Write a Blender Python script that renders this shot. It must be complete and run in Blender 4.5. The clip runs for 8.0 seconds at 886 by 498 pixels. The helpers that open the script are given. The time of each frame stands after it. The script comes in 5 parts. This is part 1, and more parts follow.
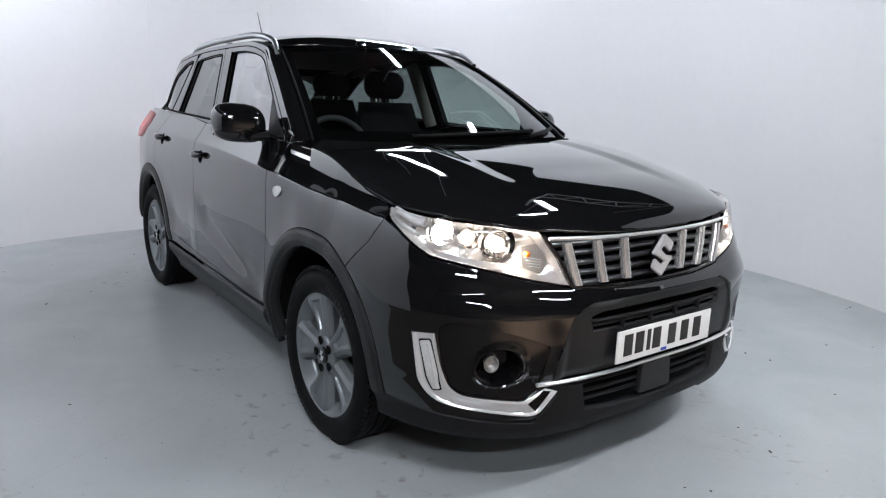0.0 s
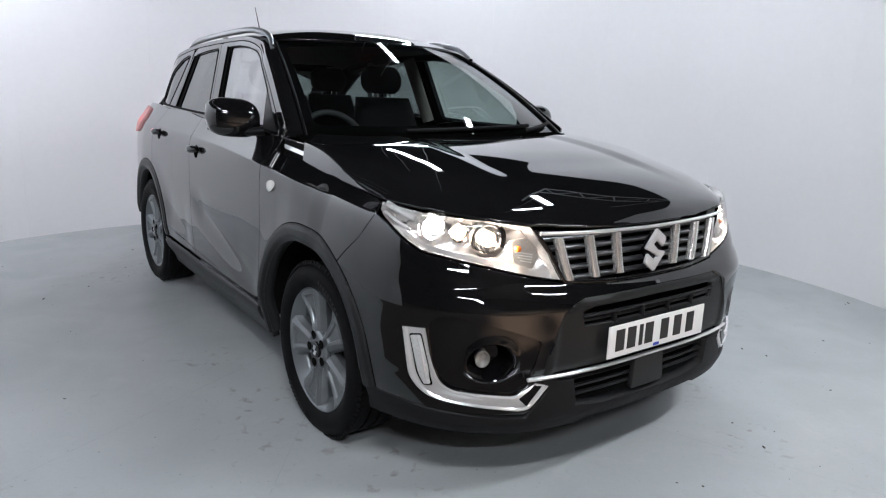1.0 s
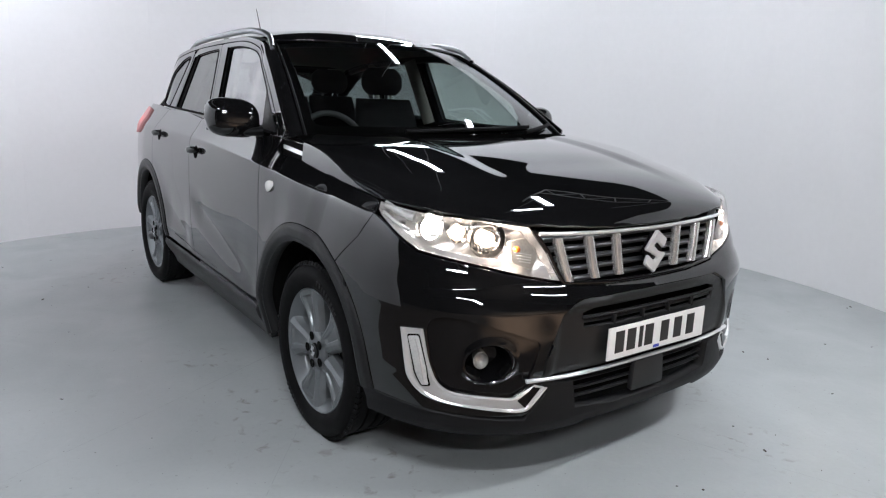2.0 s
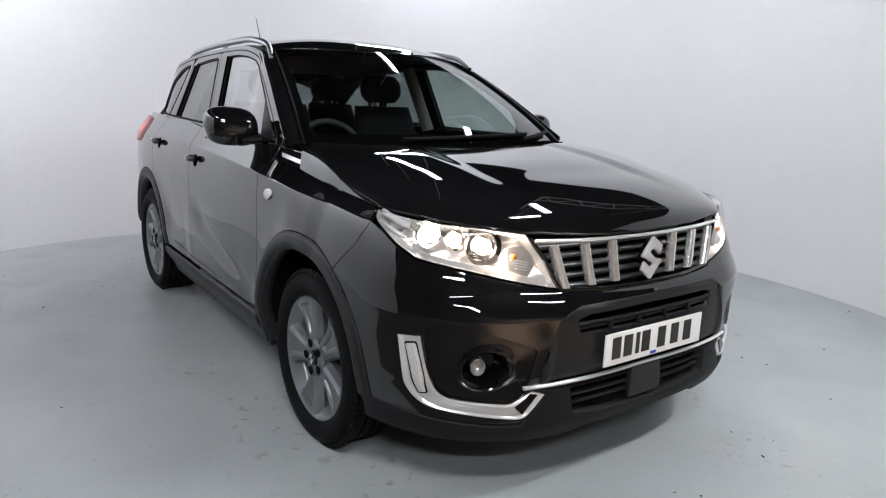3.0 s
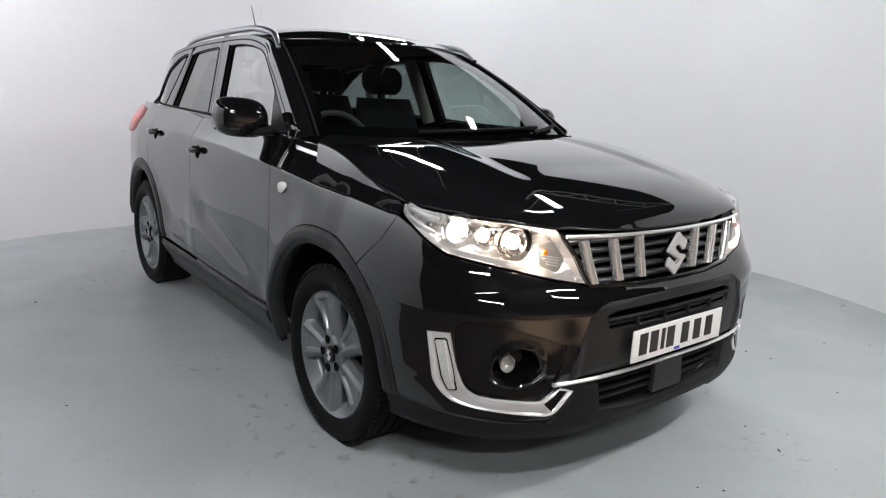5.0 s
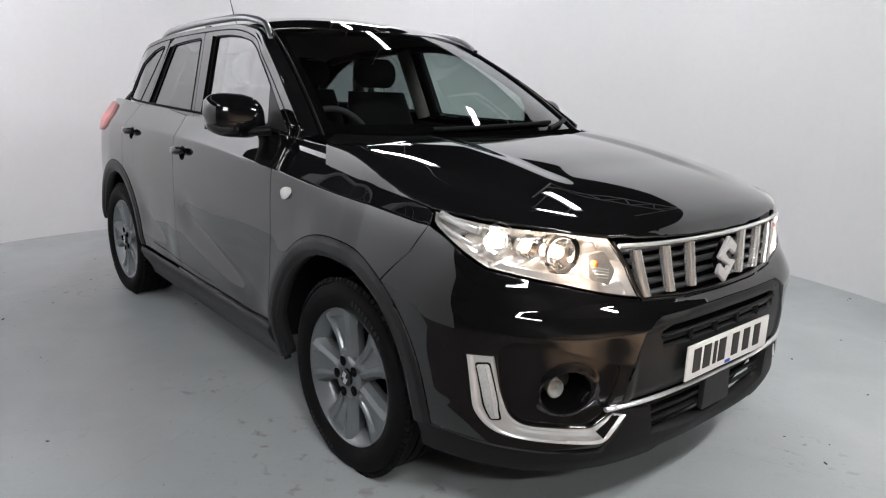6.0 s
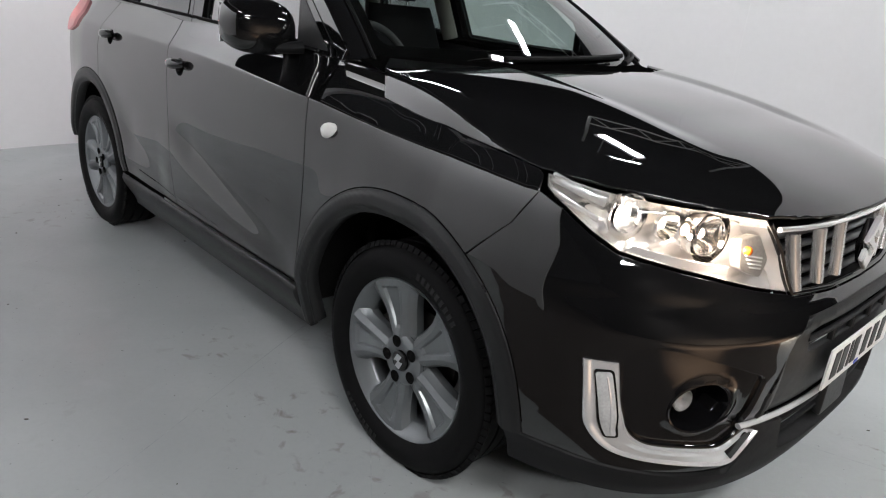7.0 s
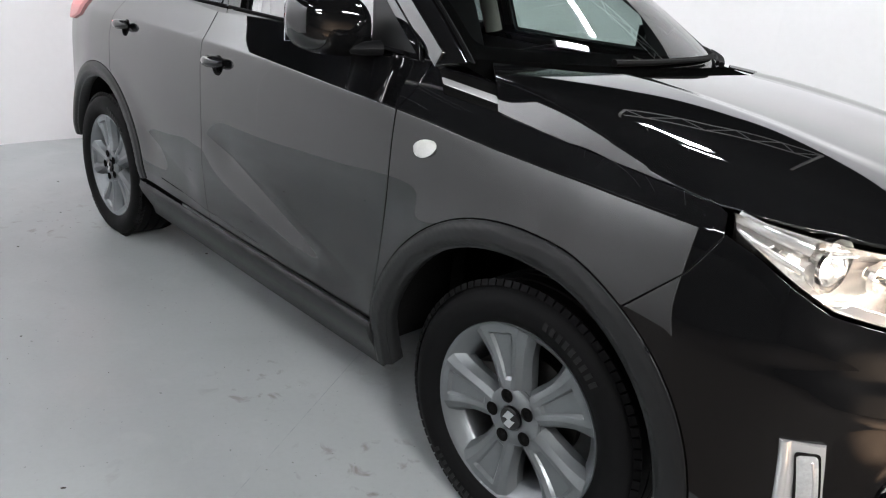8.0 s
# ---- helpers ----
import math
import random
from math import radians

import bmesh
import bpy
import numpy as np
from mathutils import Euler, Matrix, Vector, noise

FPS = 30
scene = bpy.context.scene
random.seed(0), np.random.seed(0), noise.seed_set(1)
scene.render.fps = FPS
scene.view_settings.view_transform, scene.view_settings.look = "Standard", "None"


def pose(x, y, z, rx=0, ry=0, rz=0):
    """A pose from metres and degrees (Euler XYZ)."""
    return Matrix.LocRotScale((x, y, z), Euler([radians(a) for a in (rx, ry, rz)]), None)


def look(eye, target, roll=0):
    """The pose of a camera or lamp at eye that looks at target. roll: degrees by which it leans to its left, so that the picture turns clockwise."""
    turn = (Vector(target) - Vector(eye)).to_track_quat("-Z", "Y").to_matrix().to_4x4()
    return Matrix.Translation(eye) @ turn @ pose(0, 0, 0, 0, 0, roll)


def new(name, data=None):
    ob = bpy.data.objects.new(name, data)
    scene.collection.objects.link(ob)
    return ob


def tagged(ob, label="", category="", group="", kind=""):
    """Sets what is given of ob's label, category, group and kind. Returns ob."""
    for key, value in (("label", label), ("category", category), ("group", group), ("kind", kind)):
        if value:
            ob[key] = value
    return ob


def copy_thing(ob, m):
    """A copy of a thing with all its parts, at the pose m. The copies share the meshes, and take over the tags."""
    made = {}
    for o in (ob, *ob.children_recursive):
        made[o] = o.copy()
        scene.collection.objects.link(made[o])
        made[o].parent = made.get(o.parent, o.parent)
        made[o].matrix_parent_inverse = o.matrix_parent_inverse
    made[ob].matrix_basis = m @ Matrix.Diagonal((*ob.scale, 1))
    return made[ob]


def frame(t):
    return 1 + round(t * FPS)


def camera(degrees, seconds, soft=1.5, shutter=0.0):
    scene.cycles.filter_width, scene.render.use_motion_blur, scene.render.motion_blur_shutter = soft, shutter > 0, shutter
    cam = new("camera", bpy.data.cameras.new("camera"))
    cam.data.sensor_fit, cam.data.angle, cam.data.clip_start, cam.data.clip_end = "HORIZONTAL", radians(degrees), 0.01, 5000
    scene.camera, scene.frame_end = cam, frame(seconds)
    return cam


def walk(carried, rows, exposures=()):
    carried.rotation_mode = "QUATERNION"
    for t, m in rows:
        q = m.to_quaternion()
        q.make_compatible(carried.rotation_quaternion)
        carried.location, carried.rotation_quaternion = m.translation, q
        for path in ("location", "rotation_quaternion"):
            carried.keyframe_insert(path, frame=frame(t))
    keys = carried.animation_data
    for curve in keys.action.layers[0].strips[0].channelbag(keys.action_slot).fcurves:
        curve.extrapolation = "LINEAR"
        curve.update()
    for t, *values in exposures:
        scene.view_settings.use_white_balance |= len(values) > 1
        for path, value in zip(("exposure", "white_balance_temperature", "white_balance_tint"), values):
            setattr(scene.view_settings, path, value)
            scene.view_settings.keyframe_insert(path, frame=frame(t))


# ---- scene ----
cam = camera(65.8, 8.0, 1.2)
PATH = [
    (0, (2.222, -1.986, 1.294), (0.657, -0.818, 0.86), 2.1),
    (0.5, (2.233, -1.976, 1.29), (0.664, -0.815, 0.854), 2.1),
    (1, (2.242, -1.955, 1.291), (0.675, -0.795, 0.845), 2.1),
    (1.5, (2.24, -1.941, 1.287), (0.663, -0.797, 0.836), 1.9),
    (1.7, (2.24, -1.943, 1.276), (0.668, -0.787, 0.836), 2.3),
    (2.8, (2.248, -1.923, 1.288), (0.67, -0.771, 0.86), 2.0),
    (3, (2.256, -1.934, 1.287), (0.678, -0.779, 0.867), 2.0),
    (3.5, (2.262, -1.943, 1.289), (0.681, -0.793, 0.868), 2.1),
    (4, (2.261, -1.956, 1.289), (0.69, -0.79, 0.873), 2.3),
    (4.5, (2.21, -1.992, 1.286), (0.665, -0.797, 0.857), 2.6),
    (4.7, (2.177, -2.014, 1.281), (0.638, -0.81, 0.852), 2.7),
    (5.8, (1.916, -2.091, 1.284), (0.425, -0.843, 0.815), 1.6),
    (6, (1.82, -2.054, 1.284), (0.354, -0.773, 0.825), 2.0),
    (6.5, (1.538, -1.984, 1.302), (0.107, -0.68, 0.798), 2.8),
    (7, (1.26, -2.016, 1.266), (-0.07, -0.681, 0.598), 5.8),
    (7.5, (1.003, -2.093, 1.252), (-0.281, -0.738, 0.534), 5.9),
    (8, (0.797, -2.049, 1.261), (-0.469, -0.67, 0.558), 6.4),
]
walk(cam, [(t, look(eye, target, roll)) for t, eye, target, roll in PATH],
     [(0, 0.25, 5960, 10), (1.5, 0.25, 6040, 10), (3.5, 0.26, 6200, 10), (4.5, 0.26, 6270, 10), (6, 0.25, 6400, 10), (6.5, 0.25, 6390, 10), (7, 0.26, 6420, 10), (7.5, 0.50, 6410, 10), (8, 0.78, 6360, 9)])

# ---- light ----
world = bpy.data.worlds.new("world")
scene.world = world
world.use_nodes = True
world.node_tree.nodes["Background"].inputs[0].default_value = (0.6, 0.62, 0.65, 1)
world.node_tree.nodes["Background"].inputs[1].default_value = 0.03

BOOTH = (-0.9, -0.25)          # middle of the round booth
BOOTH_R = 3.52
BOOTH_H = 2.85                 # height of its white wall
HALL_H = 4.6                   # underside of the dark hall roof
LAMP_GLOW = 66.0

# ---- materials ----


def material(name, colour, rough=0.5, metal=0.0, coat=0.0, grain=0.0, size=40.0, bump=0.0, spread=0.0, ior=1.5, coat_rough=0.03, gloss=0.5, coat_ior=1.5):
    m = bpy.data.materials.new(name)
    m.use_nodes = True
    nt = m.node_tree
    b = nt.nodes["Principled BSDF"]
    b.inputs["Base Color"].default_value = (*colour, 1)
    b.inputs["Roughness"].default_value = rough
    b.inputs["Metallic"].default_value = metal
    b.inputs["Coat Weight"].default_value = coat
    b.inputs["Coat Roughness"].default_value = coat_rough
    b.inputs["Coat IOR"].default_value = coat_ior
    b.inputs["IOR"].default_value = ior
    b.inputs["Specular IOR Level"].default_value = gloss
    if grain or bump or spread:
        tc = nt.nodes.new("ShaderNodeTexCoord")
        n = nt.nodes.new("ShaderNodeTexNoise")
        n.inputs["Scale"].default_value = size
        n.inputs["Detail"].default_value = 6
        nt.links.new(tc.outputs["Object"], n.inputs["Vector"])
        n2 = nt.nodes.new("ShaderNodeTexNoise")
        n2.inputs["Scale"].default_value = size / 14
        n2.inputs["Detail"].default_value = 4
        nt.links.new(tc.outputs["Object"], n2.inputs["Vector"])
        both = nt.nodes.new("ShaderNodeMath")
        both.operation = "ADD"
        nt.links.new(n.outputs["Fac"], both.inputs[0])
        nt.links.new(n2.outputs["Fac"], both.inputs[1])
        if grain:
            r = nt.nodes.new("ShaderNodeMapRange")
            r.inputs["From Min"].default_value, r.inputs["From Max"].default_value = 0.6, 1.4
            r.inputs["To Min"].default_value, r.inputs["To Max"].default_value = 1 - grain, 1 + grain
            nt.links.new(both.outputs[0], r.inputs["Value"])
            mul = nt.nodes.new("ShaderNodeVectorMath")
            mul.operation = "SCALE"
            mul.inputs[0].default_value = colour
            nt.links.new(r.outputs["Result"], mul.inputs["Scale"])
            nt.links.new(mul.outputs["Vector"], b.inputs["Base Color"])
        if spread:
            r = nt.nodes.new("ShaderNodeMapRange")
            r.inputs["From Min"].default_value, r.inputs["From Max"].default_value = 0.6, 1.4
            r.inputs["To Min"].default_value, r.inputs["To Max"].default_value = max(rough - spread, 0.0), rough + spread
            nt.links.new(both.outputs[0], r.inputs["Value"])
            nt.links.new(r.outputs["Result"], b.inputs["Roughness"])
        if bump:
            bp = nt.nodes.new("ShaderNodeBump")
            bp.inputs["Strength"].default_value = 0.4
            bp.inputs["Distance"].default_value = bump
            nt.links.new(n.outputs["Fac"], bp.inputs["Height"])
            nt.links.new(bp.outputs["Normal"], b.inputs["Normal"])
    return m


def pane(name, tint, rough=0.0, ior=1.5, power=4.6):
    """Thin clear sheet: lets light through, tinted, and mirrors by Fresnel."""
    m = bpy.data.materials.new(name)
    m.use_nodes = True
    nt = m.node_tree
    nt.nodes.remove(nt.nodes["Principled BSDF"])
    out = nt.nodes["Material Output"]
    t = nt.nodes.new("ShaderNodeBsdfTransparent")
    t.inputs["Color"].default_value = (*tint, 1)
    g = nt.nodes.new("ShaderNodeBsdfGlossy")
    g.inputs["Roughness"].default_value = rough
    lw = nt.nodes.new("ShaderNodeLayerWeight")
    lw.inputs["Blend"].default_value = 0.5
    p = nt.nodes.new("ShaderNodeMath")
    p.operation = "POWER"
    p.inputs[1].default_value = power
    nt.links.new(lw.outputs["Facing"], p.inputs[0])
    f = nt.nodes.new("ShaderNodeMapRange")
    f.inputs["To Min"].default_value = 2 * ((ior - 1) / (ior + 1)) ** 2
    f.inputs["To Max"].default_value = 1.0
    nt.links.new(p.outputs[0], f.inputs["Value"])
    mix = nt.nodes.new("ShaderNodeMixShader")
    nt.links.new(f.outputs[0], mix.inputs[0])
    nt.links.new(t.outputs[0], mix.inputs[1])
    nt.links.new(g.outputs[0], mix.inputs[2])
    nt.links.new(mix.outputs[0], out.inputs["Surface"])
    return m


def glow(name, colour, strength):
    m = bpy.data.materials.new(name)
    m.use_nodes = True
    b = m.node_tree.nodes["Principled BSDF"]
    b.inputs["Base Color"].default_value = (*colour, 1)
    b.inputs["Emission Color"].default_value = (*colour, 1)
    b.inputs["Emission Strength"].default_value = strength
    return m


PAINT = material("black_paint", (0.0045, 0.0046, 0.005), 0.03, 0.0, 1.0, coat_rough=0.012, gloss=0.06, grain=0.10, size=900, coat_ior=1.56)
PIANO = material("gloss_black_trim", (0.004, 0.004, 0.0045), 0.05)
SATIN = material("satin_black_plastic", (0.010, 0.0104, 0.011), 0.42, bump=0.0004, size=900, grain=0.12, spread=0.05, gloss=0.27)
SLAT = material("satin_grille_slat", (0.030, 0.031, 0.033), 0.32, gloss=0.6, spread=0.05, size=60)
PLASTIC = material("grained_black_plastic", (0.008, 0.0083, 0.009), 0.55, bump=0.0006, size=700, grain=0.15, spread=0.06, gloss=0.18)
DARK = material("matt_black_liner", (0.004, 0.004, 0.004), 0.9, gloss=0.05, bump=0.001, size=120, grain=0.3)
RUBBER_MARK = material("worn_rubber_mark", (0.011, 0.011, 0.0115), 0.6, gloss=0.2, grain=0.2, size=200)
RUBBER = material("black_rubber", (0.004, 0.004, 0.0043), 0.62, gloss=0.08, bump=0.0006, size=300, grain=0.25, spread=0.08)
CHROME = material("bright_chrome", (0.80, 0.81, 0.83), 0.07, 1.0, spread=0.03, size=30)
BRIGHT = material("bright_satin_chrome", (0.90, 0.90, 0.90), 0.10, 0.62, spread=0.04, size=30)
SILVER = material("satin_silver_trim", (0.74, 0.735, 0.72), 0.24, 0.75)
EMBLEM = material("bright_emblem", (0.82, 0.82, 0.82), 0.22, 0.5)
RAIL = material("anodised_rail", (0.52, 0.53, 0.55), 0.38, 1.0, spread=0.05, size=60)
ALLOY = material("grey_alloy", (0.165, 0.177, 0.185), 0.33, 0.65, grain=0.04, size=80, gloss=0.5)
IRON = material("brake_iron", (0.05, 0.048, 0.046), 0.5, 0.9, grain=0.3, size=60)
CLOTH = material("charcoal_seat_cloth", (0.0055, 0.0055, 0.006), 0.9, gloss=0.1, bump=0.001, size=500, grain=0.3)
DASH = material("dashboard_plastic", (0.012, 0.012, 0.013), 0.7, bump=0.0006, size=600, grain=0.2)
LINING = material("cream_grey_lining", (0.15, 0.145, 0.13), 0.9, grain=0.08, size=90)
WHITE_PLATE = material("white_plate", (0.78, 0.78, 0.76), 0.35, grain=0.03, size=120)
INK = material("black_ink", (0.012, 0.012, 0.012), 0.5)
BLUE = material("blue_ink", (0.03, 0.06, 0.45), 0.5)
REFLECTOR = material("lamp_reflector", (0.90, 0.88, 0.85), 0.10, 1.0, spread=0.05, size=25)
HOUSING = material("lamp_housing_silver", (0.86, 0.85, 0.84), 0.20, 0.72, spread=0.06, size=40)
AMBER = material("amber_bulb", (0.55, 0.13, 0.008), 0.25, 0.0, 0.4)
SMOKED = material("smoked_lamp_panel", (0.24, 0.23, 0.215), 0.3, 0.2, grain=0.3, size=120)
DRL_LENS = material("daytime_lamp_lens", (0.62, 0.63, 0.63), 0.16, 0.3, 0.9, grain=0.22, size=140, bump=0.001)
LENS_WHITE = material("frosted_lens", (0.58, 0.58, 0.56), 0.18, 0.0, 0.8, grain=0.1, size=200, bump=0.001)
GLASS = pane("window_glass", (0.60, 0.68, 0.66), 0.0, 1.9, 2.2)
SCREEN_GLASS = pane("windscreen_glass", (0.72, 0.82, 0.79))
TINT = pane("dark_rear_glass", (0.24, 0.27, 0.27), 0.0, 1.6, 3.4)
COVER = pane("clear_lamp_cover", (0.96, 0.96, 0.96), 0.0, 1.45)
TAIL = glow("red_tail_lens", (0.62, 0.30, 0.30), 0.07)
BULB = glow("headlamp_bulb", (1.0, 0.83, 0.66), 3.0)
PROJECTOR = glow("projector_lamp", (1.0, 0.92, 0.82), 45.0)
BULB_SOFT = glow("headlamp_side_bulb", (1.0, 0.85, 0.70), 150.0)
TUBE = glow("lamp_tube", (0.97, 0.98, 1.0), LAMP_GLOW * 1.2)
TUBE_FRONT = glow("front_lamp_and_fill_tube", (1.0, 0.98, 0.96), LAMP_GLOW * 2.2)
TUBE_WASH = glow("unseen_washer_tube", (0.98, 0.98, 1.0), LAMP_GLOW * 1.5)
STEEL = material("painted_white_steel", (0.70, 0.71, 0.72), 0.45, grain=0.05, size=30)
CEILING = material("dark_roof_sheet", (0.020, 0.021, 0.024), 0.8, grain=0.3, size=4)
HALL = material("dark_hall_wall", (0.045, 0.04, 0.038), 0.85, grain=0.3, size=3)
WALL = material("white_wall_paint", (0.80, 0.80, 0.81), 0.62, grain=0.02, size=22, bump=0.0006, spread=0.05)
# near-black without gloss: painted shade in panel lines, also black trim
GAP = material("gap_shade_and_trim", (0.002, 0.002, 0.002), 0.9, gloss=0.0)
HALL_FLOOR = material("dark_hall_floor", (0.056, 0.043, 0.035), 0.7, grain=0.3, size=6, spread=0.1)
FOG_BOWL = material("fog_lamp_bowl", (0.36, 0.355, 0.345), 0.22, 0.4, 0.4, grain=0.5, size=60, bump=0.002)
JOINT = material("filled_floor_joint", (0.32, 0.34, 0.345), 0.6, grain=0.3, size=30)
DIRT = material("dry_leaf_dirt", (0.05, 0.04, 0.03), 0.9, grain=0.5, size=200)


def floor_material():
    """Grey floor paint with scuffs, tyre dust and brown dirt."""
    m = material("grey_floor_paint", (0.40, 0.425, 0.43), 0.38)
    nt = m.node_tree
    b = nt.nodes["Principled BSDF"]
    tc = nt.nodes.new("ShaderNodeTexCoord")

    def cloud(scale, detail, lo, hi, warp=0.0):
        n = nt.nodes.new("ShaderNodeTexNoise")
        n.inputs["Scale"].default_value = scale
        n.inputs["Detail"].default_value = detail
        n.inputs["Distortion"].default_value = warp
        nt.links.new(tc.outputs["Object"], n.inputs["Vector"])
        r = nt.nodes.new("ShaderNodeMapRange")
        r.inputs["From Min"].default_value, r.inputs["From Max"].default_value = lo, hi
        nt.links.new(n.outputs["Fac"], r.inputs["Value"])
        return r.outputs["Result"]

    def mixed(fac, a, c):
        x = nt.nodes.new("ShaderNodeMix")
        x.data_type = "RGBA"
        nt.links.new(fac, x.inputs["Factor"])
        nt.links.new(a, x.inputs["A"]) if hasattr(a, "is_linked") else None
        x.inputs["B"].default_value = (*c, 1)
        return x

    def product(a, c):
        x = nt.nodes.new("ShaderNodeMath")
        x.operation = "MULTIPLY"
        nt.links.new(a, x.inputs[0])
        if hasattr(c, "is_linked"):
            nt.links.new(c, x.inputs[1])
        else:
            x.inputs[1].default_value = c
        return x.outputs[0]

    base = nt.nodes.new("ShaderNodeMix")
    base.data_type = "RGBA"
    base.inputs["A"].default_value = (0.325, 0.347, 0.351, 1)
    base.inputs["B"].default_value = (0.375, 0.398, 0.402, 1)
    nt.links.new(cloud(1.3, 6, 0.35, 0.68, 0.6), base.inputs["Factor"])
    fine = mixed(product(cloud(55, 3, 0.45, 0.8), 0.10), base.outputs["Result"], (0.22, 0.23, 0.23))
    dirt = mixed(product(product(cloud(19, 8, 0.56, 0.74, 0.6), cloud(1.5, 4, 0.54, 0.68)), 0.45), fine.outputs["Result"], (0.13, 0.11, 0.085))
    specks = mixed(product(cloud(60, 5, 0.69, 0.74), 0.7), dirt.outputs["Result"], (0.10, 0.09, 0.08))
    # brown smears left by tyres beside the front wheel and before the nose
    smear = specks
    for cx, cy, rad in ((-0.35, -1.0, 0.30), (0.05, -1.05, 0.30), (0.42, -0.80, 0.30), (1.0, 0.5, 0.25), (-2.75, -1.0, 0.35), (-0.9, -1.0, 0.22)):
        away = nt.nodes.new("ShaderNodeVectorMath")
        away.operation = "DISTANCE"
        nt.links.new(tc.outputs["Object"], away.inputs[0])
        away.inputs[1].default_value = (cx - BOOTH[0], cy - BOOTH[1], 0)
        near = nt.nodes.new("ShaderNodeMapRange")
        near.inputs["From Min"].default_value, near.inputs["From Max"].default_value = rad, rad * 0.3
        nt.links.new(away.outputs["Value"], near.inputs["Value"])
        smear = mixed(product(product(cloud(16, 9, 0.59, 0.70, 0.5), near.outputs["Result"]), 0.65), smear.outputs["Result"], (0.13, 0.105, 0.08))
    scuff = mixed(product(cloud(3.2, 8, 0.60, 0.72, 3.0), 0.16), smear.outputs["Result"], (0.43, 0.45, 0.45))
    nt.links.new(scuff.outputs["Result"], b.inputs["Base Color"])
    r = nt.nodes.new("ShaderNodeMapRange")
    r.inputs["To Min"].default_value, r.inputs["To Max"].default_value = 0.30, 0.46
    nt.links.new(cloud(2.4, 7, 0.3, 0.7, 1.0), r.inputs["Value"])
    nt.links.new(r.outputs["Result"], b.inputs["Roughness"])
    bp = nt.nodes.new("ShaderNodeBump")
    bp.inputs["Strength"].default_value = 0.25
    bp.inputs["Distance"].default_value = 0.002
    nt.links.new(cloud(14, 6, 0.2, 0.8), bp.inputs["Height"])
    nt.links.new(bp.outputs["Normal"], b.inputs["Normal"])
    return m


FLOOR = floor_material()

# ---- shape helpers ----


def shell(name, verts, faces, mat, parent=None, label="", normals=None, smooth=True):
    """A mesh object from points and faces, as a thing or as a part."""
    me = bpy.data.meshes.new(name)
    me.from_pydata([tuple(map(float, v)) for v in verts], [], [tuple(map(int, f)) for f in faces])
    me.update()
    if smooth:
        me.shade_smooth()
    else:
        me.shade_flat()
    if normals is not None:
        me.normals_split_custom_set_from_vertices([tuple(map(float, n)) for n in normals])
    me.materials.append(mat)
    ob = new(name, me)
    if parent is not None:
        ob.parent = parent
    return tagged(ob, label)


def part(name, bm, mat, parent, label="", smooth=True, matrix=None):
    """A bmesh as one mesh object under a thing or a part."""
    if matrix is not None:
        bmesh.ops.transform(bm, matrix=matrix, verts=bm.verts)
    me = bpy.data.meshes.new(name)
    bm.to_mesh(me)
    bm.free()
    if smooth:
        me.shade_smooth()
        me.set_sharp_from_angle(angle=radians(40))
    me.materials.append(mat)
    ob = new(name, me)
    if parent is not None:
        ob.parent = parent
    return tagged(ob, label)


def dense(outline, res, closed=True):
    pts = [np.array(p, float) for p in outline]
    out = []
    n = len(pts)
    for i in range(n if closed else n - 1):
        a, b = pts[i], pts[(i + 1) % n]
        k = max(1, int(math.ceil(np.linalg.norm(b - a) / res)))
        out += [a + (b - a) * j / k for j in range(k)]
    if not closed:
        out.append(pts[-1])
    return out


def rounded(outline, r, steps=5):
    """A polygon with its corners rounded off."""
    pts = [np.array(p, float) for p in outline]
    out = []
    n = len(pts)
    for i in range(n):
        p, a, b = pts[i], pts[i - 1], pts[(i + 1) % n]
        da, db = a - p, b - p
        la, lb = np.linalg.norm(da), np.linalg.norm(db)
        k = min(r, la * .45, lb * .45)
        s, e = p + da / la * k, p + db / lb * k
        for j in range(steps + 1):
            t = j / steps
            out.append((1 - t) ** 2 * s + 2 * t * (1 - t) * p + t * t * e)
    return out


def inside(poly, pts):
    poly = np.asarray(poly)
    x, y = pts[:, 0], pts[:, 1]
    hit = np.zeros(len(pts), bool)
    a, b = poly, np.roll(poly, -1, 0)
    for (ax, ay), (bx, by) in zip(a, b):
        cond = (ay > y) != (by > y)
        if by != ay:
            hit ^= cond & (x < (bx - ax) * (y - ay) / (by - ay) + ax)
    return hit


def normals_of(S, u, v, e=8e-4):
    n = np.cross(S(u + e, v) - S(u - e, v), S(u, v + e) - S(u, v - e))
    return n / np.maximum(np.linalg.norm(n, axis=-1, keepdims=True), 1e-12)


def raised(S, amount, sign):
    """The surface S moved along its outward normal by amount, a number or a function of both coordinates."""
    def f(u, v):
        d = amount(u, v) if callable(amount) else amount
        return S(u, v) + normals_of(S, u, v) * sign * np.asarray(d)[..., None]
    return f


